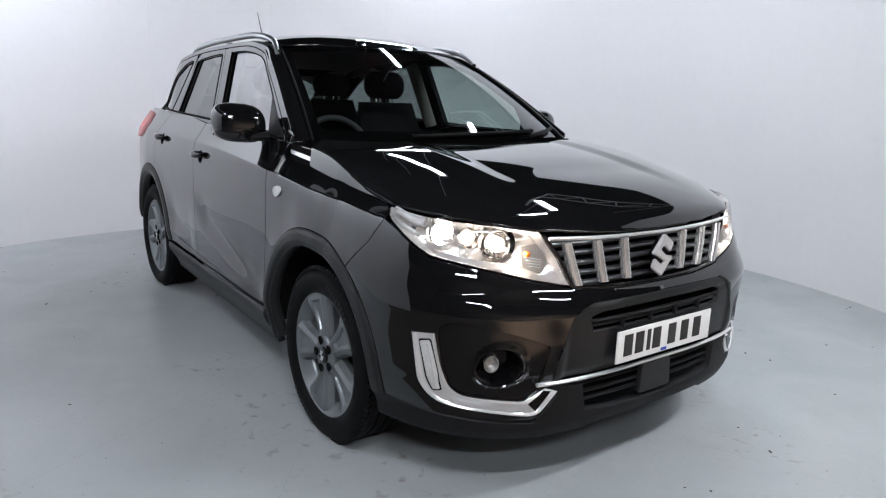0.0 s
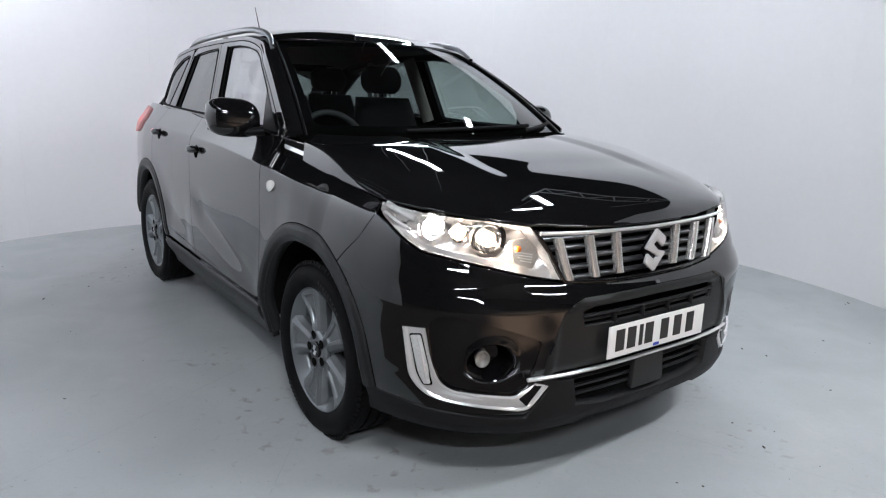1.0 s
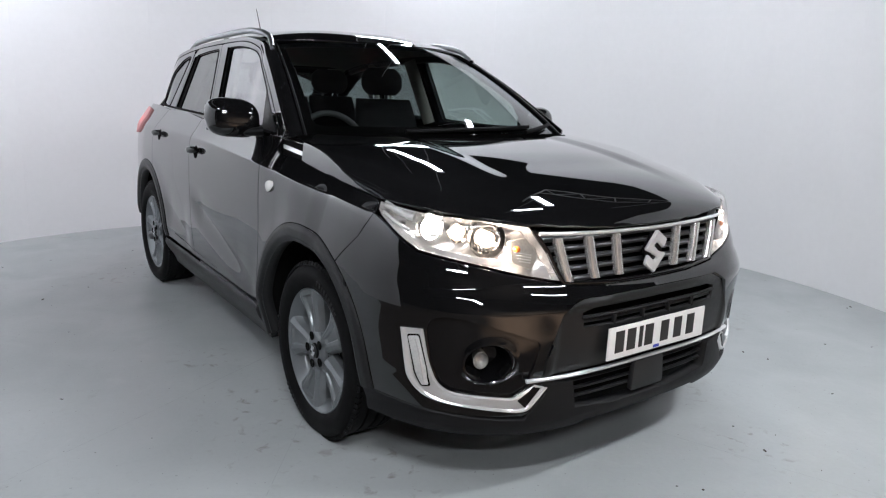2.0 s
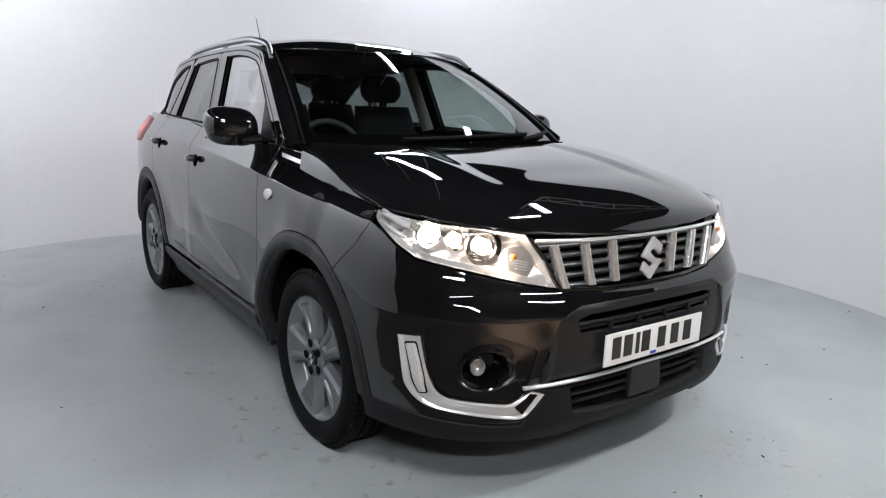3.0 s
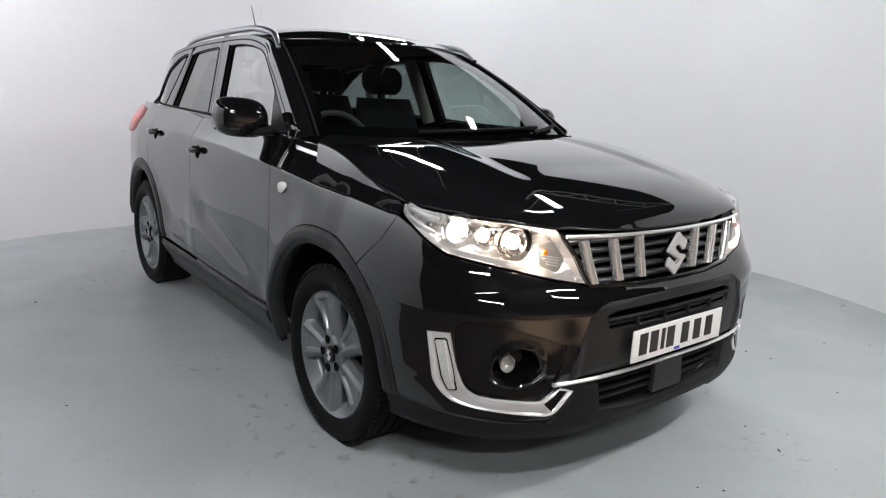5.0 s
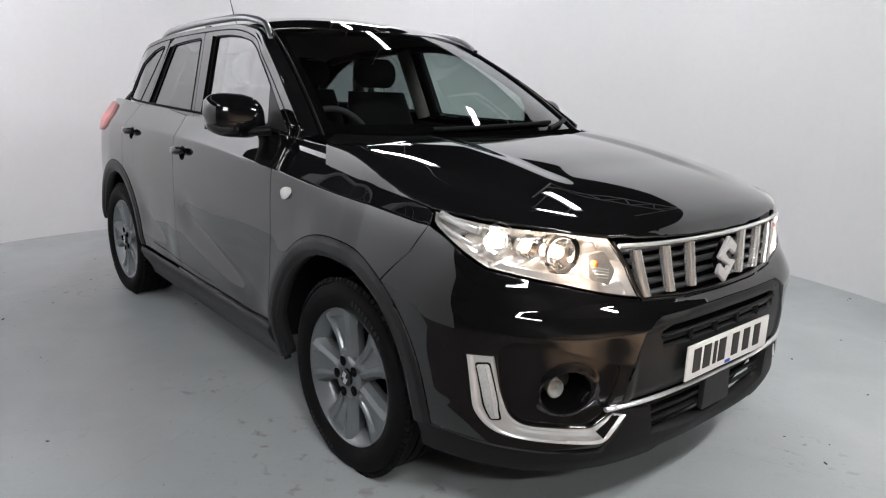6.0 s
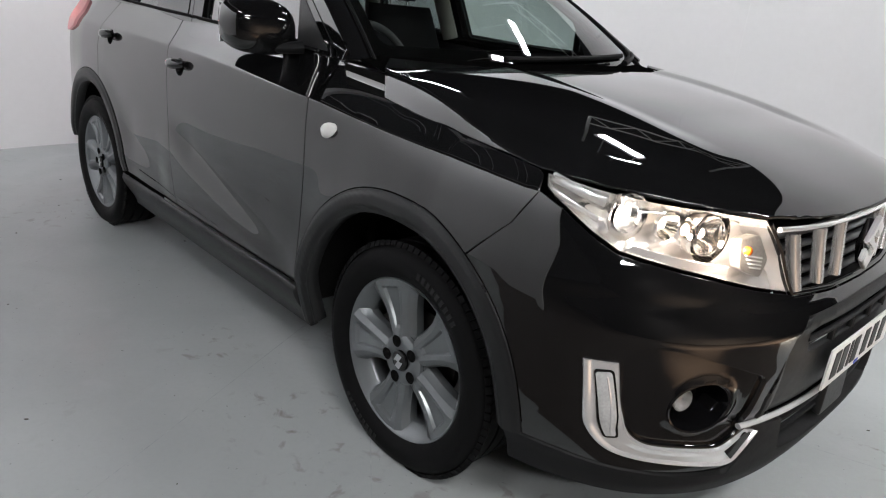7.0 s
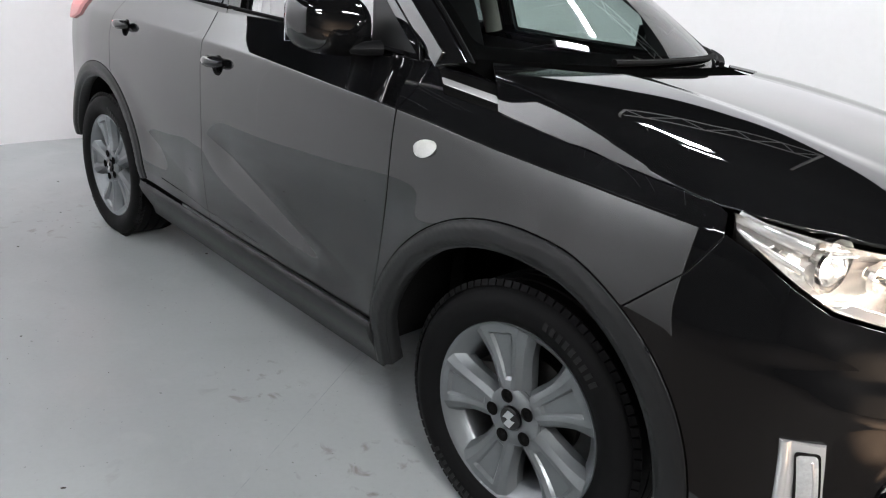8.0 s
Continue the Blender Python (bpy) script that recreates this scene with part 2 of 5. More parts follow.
def patch(name, outline, S, mat, parent=None, label="", holes=(), res=.03, depth=.012, sign=-1, ridges=(), mirror=False):
    """A panel on the surface S: filled outline with holes, and rims turned inwards. sign: which way the normal points outwards."""
    from mathutils.geometry import delaunay_2d_cdt
    loops = [dense(outline, res)] + [dense(h, res) for h in holes]
    pts, edges = [], []
    for lp in loops:
        k = len(pts)
        pts += lp
        edges += [(k + i, k + (i + 1) % len(lp)) for i in range(len(lp))]
    for line in ridges:
        lp = [p for p in dense(line, res, False) if inside(loops[0], np.array([p]))[0]]
        lp = [p for p in lp if np.min(np.hypot(*(np.array(pts) - p).T)) > res * .2]
        k = len(pts)
        pts += lp
        edges += [(k + i, k + i + 1) for i in range(len(lp) - 1) if np.hypot(*(lp[i] - lp[i + 1])) < res * 1.5]
    border = np.array(pts)
    lo, hi = border.min(0), border.max(0)
    gx, gy = np.meshgrid(np.arange(lo[0] + res / 2, hi[0], res), np.arange(lo[1] + res / 2, hi[1], res))
    g = np.stack([gx.ravel(), gy.ravel()], 1)
    ok = inside(loops[0], g)
    for h in loops[1:]:
        ok &= ~inside(h, g)
    g = g[ok]
    if len(g):
        d = np.min(np.hypot(g[:, None, 0] - border[None, :, 0], g[:, None, 1] - border[None, :, 1]), 1)
        g = g[d > res * .45]
    allp = [Vector(p) for p in border] + [Vector(p) for p in g]
    v2, _, f2, *_ = delaunay_2d_cdt(allp, edges, [], 0, 1e-6)
    v2 = np.array([tuple(p) for p in v2])
    tri = np.array([f for f in f2 if len(f) == 3])
    mid = v2[tri].mean(1)
    keep = inside(loops[0], mid)
    for h in loops[1:]:
        keep &= ~inside(h, mid)
    tri = tri[keep]
    used = np.unique(tri)
    back = -np.ones(len(v2), int)
    back[used] = np.arange(len(used))
    v2, tri = v2[used], back[tri]
    P = S(v2[:, 0], v2[:, 1])
    N = normals_of(S, v2[:, 0], v2[:, 1]) * sign
    if mirror:
        P, N = P * [1, -1, 1], N * [1, -1, 1]
    fn = np.cross(P[tri[:, 1]] - P[tri[:, 0]], P[tri[:, 2]] - P[tri[:, 0]])
    wrong = np.einsum("ij,ij->i", fn, N[tri[:, 0]]) < 0
    tri[wrong] = tri[wrong][:, ::-1]
    faces = [tuple(t) for t in tri]
    verts, norms = list(P), list(N)
    if depth:
        count = {}
        for t in faces:
            for a, b in ((t[0], t[1]), (t[1], t[2]), (t[2], t[0])):
                count[(a, b)] = 1
        rim = [(a, b) for a, b in count if (b, a) not in count]
        acc = {}
        for a, b in rim:
            n = np.cross(P[b] - P[a], N[a])
            n = n / max(np.linalg.norm(n), 1e-9)
            for q in (a, b):
                acc[q] = acc.get(q, 0) + n
        idx = {}
        for q, n in acc.items():
            n = n / max(np.linalg.norm(n), 1e-9)
            soft = n * .7 + N[q] * .7
            k = len(verts)
            lip = min(.0025, depth * .4)
            verts += [P[q] + n * lip * .5 - N[q] * lip, P[q] - N[q] * depth]
            norms += [soft / np.linalg.norm(soft), n]
            idx[q] = k
        for a, b in rim:
            i, j = idx[a], idx[b]
            faces += [(a, i, j, b), (i, i + 1, j + 1, j)]
    return shell(name, verts, faces, mat, parent, label, norms)


def pillow(outline, height, width, base=0.0):
    """A lift that rises from the outline's edge to a rounded back."""
    a = np.array(outline, float)
    b = np.roll(a, -1, 0)

    def f(u, v):
        u, v = np.abs(np.asarray(u, float))[..., None], np.asarray(v, float)[..., None]
        e = b - a
        k = np.clip(((u - a[:, 0]) * e[:, 0] + (v - a[:, 1]) * e[:, 1]) / np.maximum((e ** 2).sum(1), 1e-12), 0, 1)
        d = np.min(np.hypot(u - a[:, 0] - k * e[:, 0], v - a[:, 1] - k * e[:, 1]), -1)
        q = np.clip(d / width, 0, 1)
        return base + height * np.sqrt(np.maximum(1 - (1 - q) ** 2, 0))
    return f


def ribbon(name, line_a, line_b, S, mat, parent, label="", height=.01, base=.0, sign=-1, along=60, over=8, skirt=.014, section=None):
    """A moulding between two edge lines on a surface, with a rounded back and sunk edges."""
    def even(line, n):
        p = np.array(line, float)
        s = np.concatenate([[0], np.cumsum(np.linalg.norm(np.diff(p, axis=0), axis=1))])
        q = np.linspace(0, s[-1], n)
        return np.stack([np.interp(q, s, p[:, 0]), np.interp(q, s, p[:, 1])], 1)
    A, B = even(line_a, along), even(line_b, along)
    ts = np.linspace(0, 1, over + 1)
    grid = A[:, None] * (1 - ts)[None, :, None] + B[:, None] * ts[None, :, None]
    lift = base + height * (np.sqrt(np.maximum(1 - (2 * ts - 1) ** 4, 0)) if section is None else np.interp(ts, *section))
    P = S(grid[..., 0], grid[..., 1]) + normals_of(S, grid[..., 0], grid[..., 1]) * sign * lift[None, :, None]
    N = normals_of(S, grid[..., 0], grid[..., 1]) * sign
    P = np.concatenate([P[:, :1] - N[:, :1] * skirt, P, P[:, -1:] - N[:, -1:] * skirt], 1)
    P = np.concatenate([P[:1] - N[:1, :1] * skirt, P, P[-1:] - N[-1:, :1] * skirt], 0)
    n, m = P.shape[:2]
    bm = bmesh.new()
    vs = [[bm.verts.new(P[i, j]) for j in range(m)] for i in range(n)]
    for i in range(n - 1):
        for j in range(m - 1):
            bm.faces.new((vs[i][j], vs[i + 1][j], vs[i + 1][j + 1], vs[i][j + 1]))
    bm.normal_update()
    out = Vector(N[n // 2, m // 2 - 1])
    if sum(f.normal.dot(out) for f in bm.faces) < 0:
        bmesh.ops.reverse_faces(bm, faces=bm.faces)
    return part(name, bm, mat, parent, label)


def tube(name, pts, radius, mat, parent=None, label="", sides=12, flat=1.0, up=(0, 0, 1), closed=False):
    """A bar of round or flattened section along points; radius may vary along it."""
    pts = [Vector(p) for p in pts]
    n = len(pts)
    rad = [radius] * n if not hasattr(radius, "__len__") else list(radius)
    verts, faces = [], []
    for i, p in enumerate(pts):
        a, b = (pts[i - 1], pts[(i + 1) % n]) if closed else (pts[max(i - 1, 0)], pts[min(i + 1, n - 1)])
        t = (b - a).normalized()
        s = t.cross(Vector(up)).normalized()
        w = s.cross(t)
        for k in range(sides):
            c = 2 * math.pi * k / sides
            verts.append(p + s * math.cos(c) * rad[i] + w * math.sin(c) * rad[i] * flat)
    for i in range(n if closed else n - 1):
        for k in range(sides):
            j, q = (i + 1) % n, (k + 1) % sides
            faces.append((i * sides + k, j * sides + k, j * sides + q, i * sides + q))
    if not closed:
        faces += [tuple(range(sides))[::-1], tuple((n - 1) * sides + k for k in range(sides))]
    bm = bmesh.new()
    vs = [bm.verts.new(v) for v in verts]
    for f in faces:
        bm.faces.new([vs[i] for i in f])
    bmesh.ops.recalc_face_normals(bm, faces=bm.faces)
    return part(name, bm, mat, parent, label)


def lathe(profile, steps=48):
    """A bmesh turned about the y axis from (radius, y) pairs."""
    bm = bmesh.new()
    rings = []
    for r, h in profile:
        if r < 1e-5:
            rings.append([bm.verts.new((0, h, 0))])
        else:
            rings.append([bm.verts.new((r * math.cos(2 * math.pi * k / steps), h, r * math.sin(2 * math.pi * k / steps))) for k in range(steps)])
    for a, b in zip(rings, rings[1:]):
        for k in range(steps):
            q = (k + 1) % steps
            f = [a[k % len(a)], a[q % len(a)], b[q % len(b)], b[k % len(b)]]
            f = list(dict.fromkeys(f))
            if len(f) > 2:
                bm.faces.new(f)
    bmesh.ops.recalc_face_normals(bm, faces=bm.faces)
    return bm


def block(size, bevel=.01, segments=3):
    """A bmesh box with rounded edges, about its middle."""
    bm = bmesh.new()
    bmesh.ops.create_cube(bm, size=1)
    bmesh.ops.scale(bm, vec=size, verts=bm.verts)
    if bevel:
        bmesh.ops.bevel(bm, geom=list(bm.edges), offset=bevel, segments=segments, affect="EDGES", profile=.6)
    return bm


def loft(rings, caps=True):
    """A bmesh skin over closed rings of equal count."""
    bm = bmesh.new()
    vs = [[bm.verts.new(p) for p in r] for r in rings]
    n = len(vs[0])
    for a, b in zip(vs, vs[1:]):
        for k in range(n):
            bm.faces.new((a[k], a[(k + 1) % n], b[(k + 1) % n], b[k]))
    if caps:
        bm.faces.new(vs[0][::-1])
        bm.faces.new(vs[-1])
    bmesh.ops.recalc_face_normals(bm, faces=bm.faces)
    return bm


def super_ring(cx, cy, cz, a, b, axis, n=3.0, count=28):
    """A rounded-square ring: half sizes a, b across the given axis."""
    out = []
    for k in range(count):
        t = 2 * math.pi * k / count
        c, s = math.cos(t), math.sin(t)
        r = (abs(c) ** n + abs(s) ** n) ** (-1 / n)
        p, q = a * r * c, b * r * s
        out.append((cx, cy + p, cz + q) if axis == "x" else (cx + p, cy, cz + q) if axis == "y" else (cx + p, cy + q, cz))
    return out


def empty(name, label, category, group="", at=(0, 0, 0)):
    ob = new(name)
    ob.location = at
    return tagged(ob, label, category, group)


# ---- surfaces of the car: x forward from the front axle, y to the car's left ----
def curve(xs, ys):
    """A smooth curve through a few points, as a function of arrays."""
    xs, ys = np.array(xs, float), np.array(ys, float)
    d = np.diff(ys) / np.diff(xs)
    m = np.zeros(len(xs))
    m[0], m[-1] = d[0], d[-1]
    for i in range(1, len(xs) - 1):
        m[i] = 0 if d[i - 1] * d[i] <= 0 else 2 / (1 / d[i - 1] + 1 / d[i])

    def f(x):
        x = np.asarray(x, float)
        i = np.clip(np.searchsorted(xs, x) - 1, 0, len(xs) - 2)
        h = xs[i + 1] - xs[i]
        t = np.clip((x - xs[i]) / h, 0, 1)
        a = (1 + 2 * t) * (1 - t) ** 2 * ys[i] + t * (1 - t) ** 2 * h * m[i]
        b = t * t * (3 - 2 * t) * ys[i + 1] + t * t * (t - 1) * h * m[i + 1]
        out = a + b
        out = np.where(x < xs[0], ys[0] + m[0] * (x - xs[0]), out)
        return np.where(x > xs[-1], ys[-1] + m[-1] * (x - xs[-1]), out)
    return f


def step(a, b, x):
    t = np.clip((np.asarray(x, float) - a) / (b - a), 0, 1)
    return t * t * (3 - 2 * t)


AXLE_Z, WHEELBASE = 0.322, 2.5
ARCH = ((-0.03, 0.325), (-2.49, 0.325))
X0, POWER = 0.1, 3.0                      # where the side turns into the nose, and how squarely
nose_x = curve([.20, .27, .32, .42, .46, .56, .64, .68, .72, .80, .88, .95], [.80, .835, .85, .848, .858, .865, .862, .838, .806, .792, .784, .76])
crease_z = curve([-3, -2.2, -1.3, -.46, -.2, 0, .1, .25, .362], [1.02, 1.02, 1.01, .974, .953, .937, .927, .917, .907])
crease_y = curve([-3, -2.8, -2.6, -2.0, -1.3, -.46, -.17, 0, .1, .4], [.795, .818, .834, .851, .868, .893, .891, .878, .862, .850])
ledge = curve([-3, -1.55, -1.1, -.65, -.1, .1, .35], [0, 0, .024, .049, .050, .026, .014])
bulge = curve([-3, -2.4, -1.3, -.6, -.3, .1, .4], [.03, .03, .024, .010, .016, .064, .068])
lean = curve([-3, -2, -1.2, -.65, .1], [.70, .72, .76, .40, .40])


def half_width(x, z):
    """Half the body's width below the windows."""
    x, z = np.asarray(x, float), np.asarray(z, float)
    zc, yc = crease_z(x), crease_y(x)
    d = np.maximum(zc - z, 0)
    up = np.maximum(z - zc, 0)
    y = yc + bulge(x) * (1 - np.exp(-d / (.085 + .060 * step(-.35, .1, x)))) - .05 * step(.46, .16, z) - lean(x) * up - 1.1 * ledge(x) * np.tanh(up / .06)
    for cx, cz in ARCH:
        r = np.hypot(x - cx, z - cz)
        y = y + .007 * np.exp(-((r - .46) / .07) ** 2) * step(.95, .7, z) * step(.30, .46, z)
    zd = .70 - .26 * (x + 1.48)
    top = .79
    win = step(-1.52, -1.3, x) * step(-.45, -.80, x)
    t = np.clip((top - z) / np.maximum(top - zd, .05), 0, 1)
    dent = np.where(z > zd, t ** 1.6, 1 - step(0, .13, zd - z))
    y = y - .017 * win * dent
    zd2 = .60 - .30 * (x + 2.0)
    win2 = step(-2.1, -1.9, x) * step(-1.5, -1.66, x)
    t2 = np.clip((.76 - z) / np.maximum(.76 - zd2, .05), 0, 1)
    y = y - .009 * win2 * np.where(z > zd2, t2 ** 1.6, 1 - step(0, .16, zd2 - z))
    return y


def crease_drop(x):
    """How much lower the crease runs in front of X0 than at X0."""
    return (crease_z(X0) - crease_z(np.clip(x, X0, .37))) * step(.56, .38, x)


def side(x, z):
    """The car's flank (its right side), from x and z."""
    x, z = np.asarray(x, float), np.asarray(z, float)
    k = np.clip((x - X0) / (nose_x(z) - X0), 0, .999)
    y = half_width(np.minimum(x, X0), z + crease_drop(x)) * (1 - k ** POWER) ** (1 / POWER)
    return np.stack([x, -y, z], -1)


_phi = np.linspace(0, np.pi / 2, 400)
_r = (np.cos(_phi) ** POWER + np.sin(_phi) ** POWER) ** (-1 / POWER)
_px, _py = .76 * _r * np.cos(_phi), .9 * _r * np.sin(_phi)
_s = np.concatenate([[0], np.cumsum(np.hypot(np.diff(_px), np.diff(_py)))])
QUARTER = _s[-1]


def wrap(u, z):
    """Nose and flanks as one sheet: u is the way round from the middle of the nose, positive to the car's right."""
    u, z = np.asarray(u, float), np.asarray(z, float)
    a = np.abs(u)
    p = np.interp(a, _s, _phi)
    r = (np.cos(p) ** POWER + np.sin(p) ** POWER) ** (-1 / POWER)
    back = np.maximum(a - QUARTER, 0)
    x = np.where(a < QUARTER, X0 + (nose_x(z) - X0) * r * np.cos(p), X0 - back)
    y = np.where(a < QUARTER, half_width(X0 + 0 * z, z + crease_drop(x)) * r * np.sin(p), half_width(X0 - back, z))
    return np.stack([x, -np.sign(u) * y, z], -1)


hood_mid = curve([-.35, -.1, .2, .45, .62, .72, .765, .80], [1.13, 1.118, 1.085, 1.035, .985, .945, .917, .880])
hood_x = [-.35, -.17, 0, .15, .33, .478, .614, .734, .782, .80]
hood_edge_y = curve(hood_x, [.83, .833, .832, .82, .798, .745, .65, .51, .29, .1])
hood_edge_z = curve(hood_x, [1.045, 1.009, .985, .965, .942, .933, .922, .905, .890, .882])


_crown = curve([-.35, 0, .3, .52, .8], [.034, .058, .082, .066, .02])


def hood_crown(x):
    """How far the hood falls off towards its edge before it turns down."""
    return np.minimum(_crown(x), np.maximum(hood_mid(x) - hood_edge_z(x), 0))


def hood_rim(x):
    """Width of the steep flank where the hood turns down."""
    return .003 + .46 * np.maximum(hood_mid(x) - hood_edge_z(x) - hood_crown(x), 0) * step(.34, -.20, x)


def hood(x, y):
    x, y = np.asarray(x, float), np.asarray(y, float)
    a, edge = np.abs(y), hood_edge_y(x)
    k = np.minimum(a / np.maximum(edge, .1), 1.1)
    rest = np.maximum(hood_mid(x) - hood_edge_z(x) - hood_crown(x), 0)
    steep = rest * step(.34, -.20, x)
    z = hood_mid(x) - hood_crown(x) * np.minimum(k, 1) ** 3
    fold = np.clip((a - edge + hood_rim(x)) / hood_rim(x), 0, 1.3)
    z = z - steep * np.where(fold < .25, 2 * fold ** 2, fold - .125) / .875
    z = z - (rest - steep) * np.clip((a - edge + .085) / .085, 0, 1.2) ** 2.3
    z = z - .012 * step(.455, .35, a) * step(.63, .35, x)
    return np.stack([x, y, z], -1)


roof_mid = curve([-2.9, -2.6, -2.1, -1.6, -1.25, -1.08, -.92], [1.44, 1.53, 1.60, 1.62, 1.602, 1.575, 1.528])
edge_x = [-2.9, -2.65, -2.45, -1.9, -1.4, -1.12, -.955, -.775, -.6, -.42]
edge_z = curve(edge_x, [1.26, 1.40, 1.475, 1.525, 1.538, 1.507, 1.432, 1.336, 1.23, 1.115])
edge_y = curve(edge_x, [.60, .62, .63, .622, .612, .614, .656, .702, .747, .79])


def roof(x, y):
    x, y = np.asarray(x, float), np.asarray(y, float)
    k = np.abs(y) / edge_y(x)
    return np.stack([x, y, roof_mid(x) - (roof_mid(x) - edge_z(x)) * k ** 2.6], -1)


def glasshouse(x, z):
    """The side of the cabin above the belt (right side)."""
    x, z = np.asarray(x, float), np.asarray(z, float)
    d = edge_z(x) - z
    y = edge_y(x) + .30 * d + .010
    return np.stack([x, -y, z], -1)


def screen(u, v):
    """The windscreen: u from -1 (the car's right) to 1, v from the base up."""
    u, v = np.asarray(u, float), np.asarray(v, float)
    x = (-.17 - .26 * np.abs(u) ** 2.2) * (1 - v) + (-.92 - .20 * u * u) * v
    y = u * (.775 * (1 - v) + .60 * v)
    z = (1.105 - .01 * u * u) * (1 - v) + (1.53 - .03 * u * u) * v + .11 * v * (1 - v)
    return np.stack([x + .07 * v * (1 - v) * (1 - u * u), y, z], -1)


def around(x, z):
    """The way round the nose at which the flank has this x."""
    k = min(max((x - X0) / (float(nose_x(z)) - X0), 0), 1)
    return float(np.interp(math.atan2((1 - k ** POWER) ** (1 / POWER), k), _phi, _s)) if x > X0 else QUARTER + X0 - x


def rear(y, z):
    y, z = np.asarray(y, float), np.asarray(z, float)
    edge = np.interp(z, [1.10, 1.15, 1.26, 1.40, 1.475], [-2.9, -2.86, -2.80, -2.60, -2.44])
    low = half_width(-2.9 + 0 * y, np.minimum(z, 1.15))
    high = -glasshouse(edge, z)[..., 1]
    w = np.where(z < 1.15, low, np.minimum(low, high))
    k = np.minimum(np.abs(y) / w, 1)
    return np.stack([edge - .30 * (1 - k ** 3) * (1 - .6 * step(1.15, 1.5, z)), y, z], -1)


def across(y, z):
    """The way round the nose at which it has this y."""
    k = min(abs(y) / float(half_width(X0, z)), 1)
    return float(np.interp(math.atan2(k, (1 - k ** POWER) ** (1 / POWER)), _phi, _s))


# ---- the booth ----
def structure(ob, label=""):
    return tagged(ob, label, "", "", "structure")


def slab(name, size, at, mat, parent=None, label="", bevel=0.0):
    return part(name, block(size, bevel, 2), mat, parent, label, smooth=bevel > 0, matrix=Matrix.Translation(at))


EDGE_AWAY, EDGE_TURN = 1.80, -33        # paint cut along an unseen straight edge, so the nose mirrors dark floor
bm = bmesh.new()
rim = []
half_open = math.degrees(math.acos(EDGE_AWAY / (BOOTH_R + .12)))
for k in range(129):
    a = radians(EDGE_TURN + half_open + (360 - 2 * half_open) * k / 128)
    rim.append(((BOOTH_R + .12) * math.cos(a), (BOOTH_R + .12) * math.sin(a)))
top = [bm.verts.new((x, y, 0)) for x, y in rim]
low = [bm.verts.new((x, y, -.06)) for x, y in rim]
bm.faces.new(top)
bm.faces.new(low[::-1])
for k in range(len(rim)):
    n = (k + 1) % len(rim)
    bm.faces.new((top[k], low[k], low[n], top[n]))
bmesh.ops.recalc_face_normals(bm, faces=bm.faces)
floor = part("floor", bm, FLOOR, None, smooth=False)
floor.location = (BOOTH[0], BOOTH[1], 0)
structure(floor, "grey painted concrete floor with scuffs and brown dirt")
# dark floor added out of view to darken the nose's reflections
structure(slab("floor_hall", (22, 22, .1), (1, 0, -.054), HALL_FLOOR), "unseen dark floor outside the booth, added for dark reflections")
for x0, y0, x1, y1 in ((.52, -1.345, -1.6, .25), (-.19, -1.89, -1.6, .75), (.10, .04, 1.84, .68)):
    bm = bmesh.new()
    along = Vector((x1 - x0, y1 - y0, 0)).normalized()
    wide = Vector((-along.y, along.x, 0)) * .0016
    count = 24
    line = [Vector((x0, y0, .0006)) + Vector((x1 - x0, y1 - y0, 0)) * k / count for k in range(count + 1)]
    pairs = [(bm.verts.new(p + wide), bm.verts.new(p - wide)) for p in line]
    for p, q in zip(pairs, pairs[1:]):
        bm.faces.new((p[0], p[1], q[1], q[0]))
    bmesh.ops.recalc_face_normals(bm, faces=bm.faces)
    cut = part("floor_joint", bm, JOINT, floor)
    cut.location = (-BOOTH[0], -BOOTH[1], 0)
OPEN_FROM, OPEN_TO = -72, 40            # the way in, in degrees about the middle of the booth
wall = structure(new("wall_booth"), "white painted round booth wall")


def wall_panel(a0, a1, gap=.0003, mat=WALL, name="panel"):
    """One bent wall sheet with a thin joint on either side."""
    verts, faces = [], []
    k = 8
    g = math.degrees(gap / BOOTH_R)
    for i in range(k + 1):
        a = radians(a0 + g + (a1 - a0 - 2 * g) * i / k)
        for r, z in ((BOOTH_R, 0), (BOOTH_R, BOOTH_H), (BOOTH_R + .05, BOOTH_H), (BOOTH_R + .05, 0)):
            verts.append((BOOTH[0] + r * math.cos(a), BOOTH[1] + r * math.sin(a), z))
    for i in range(k):
        for j in range(4):
            faces.append((i * 4 + j, i * 4 + (j + 1) % 4, i * 4 + 4 + (j + 1) % 4, i * 4 + 4 + j))
    faces += [(0, 1, 2, 3), (k * 4 + 3, k * 4 + 2, k * 4 + 1, k * 4)]
    bm = bmesh.new()
    vs = [bm.verts.new(v) for v in verts]
    for f in faces:
        bm.faces.new([vs[i] for i in f])
    bmesh.ops.recalc_face_normals(bm, faces=bm.faces)
    return part(name, bm, mat, wall)


SHEETS = 14
for i in range(SHEETS):
    span = (360 + OPEN_FROM - OPEN_TO) / SHEETS
    wall_panel(OPEN_TO + span * i, OPEN_TO + span * (i + 1))
backing = bmesh.new()
ring = []
for i in range(129):
    a = radians(OPEN_TO + (360 + OPEN_FROM - OPEN_TO) * i / 128)
    ring.append([backing.verts.new((BOOTH[0] + r * math.cos(a), BOOTH[1] + r * math.sin(a), z)) for r, z in ((BOOTH_R + .008, 0), (BOOTH_R + .008, BOOTH_H - .01))])
for p, q in zip(ring, ring[1:]):
    backing.faces.new((p[0], q[0], q[1], p[1]))
part("backing", backing, WALL, wall)

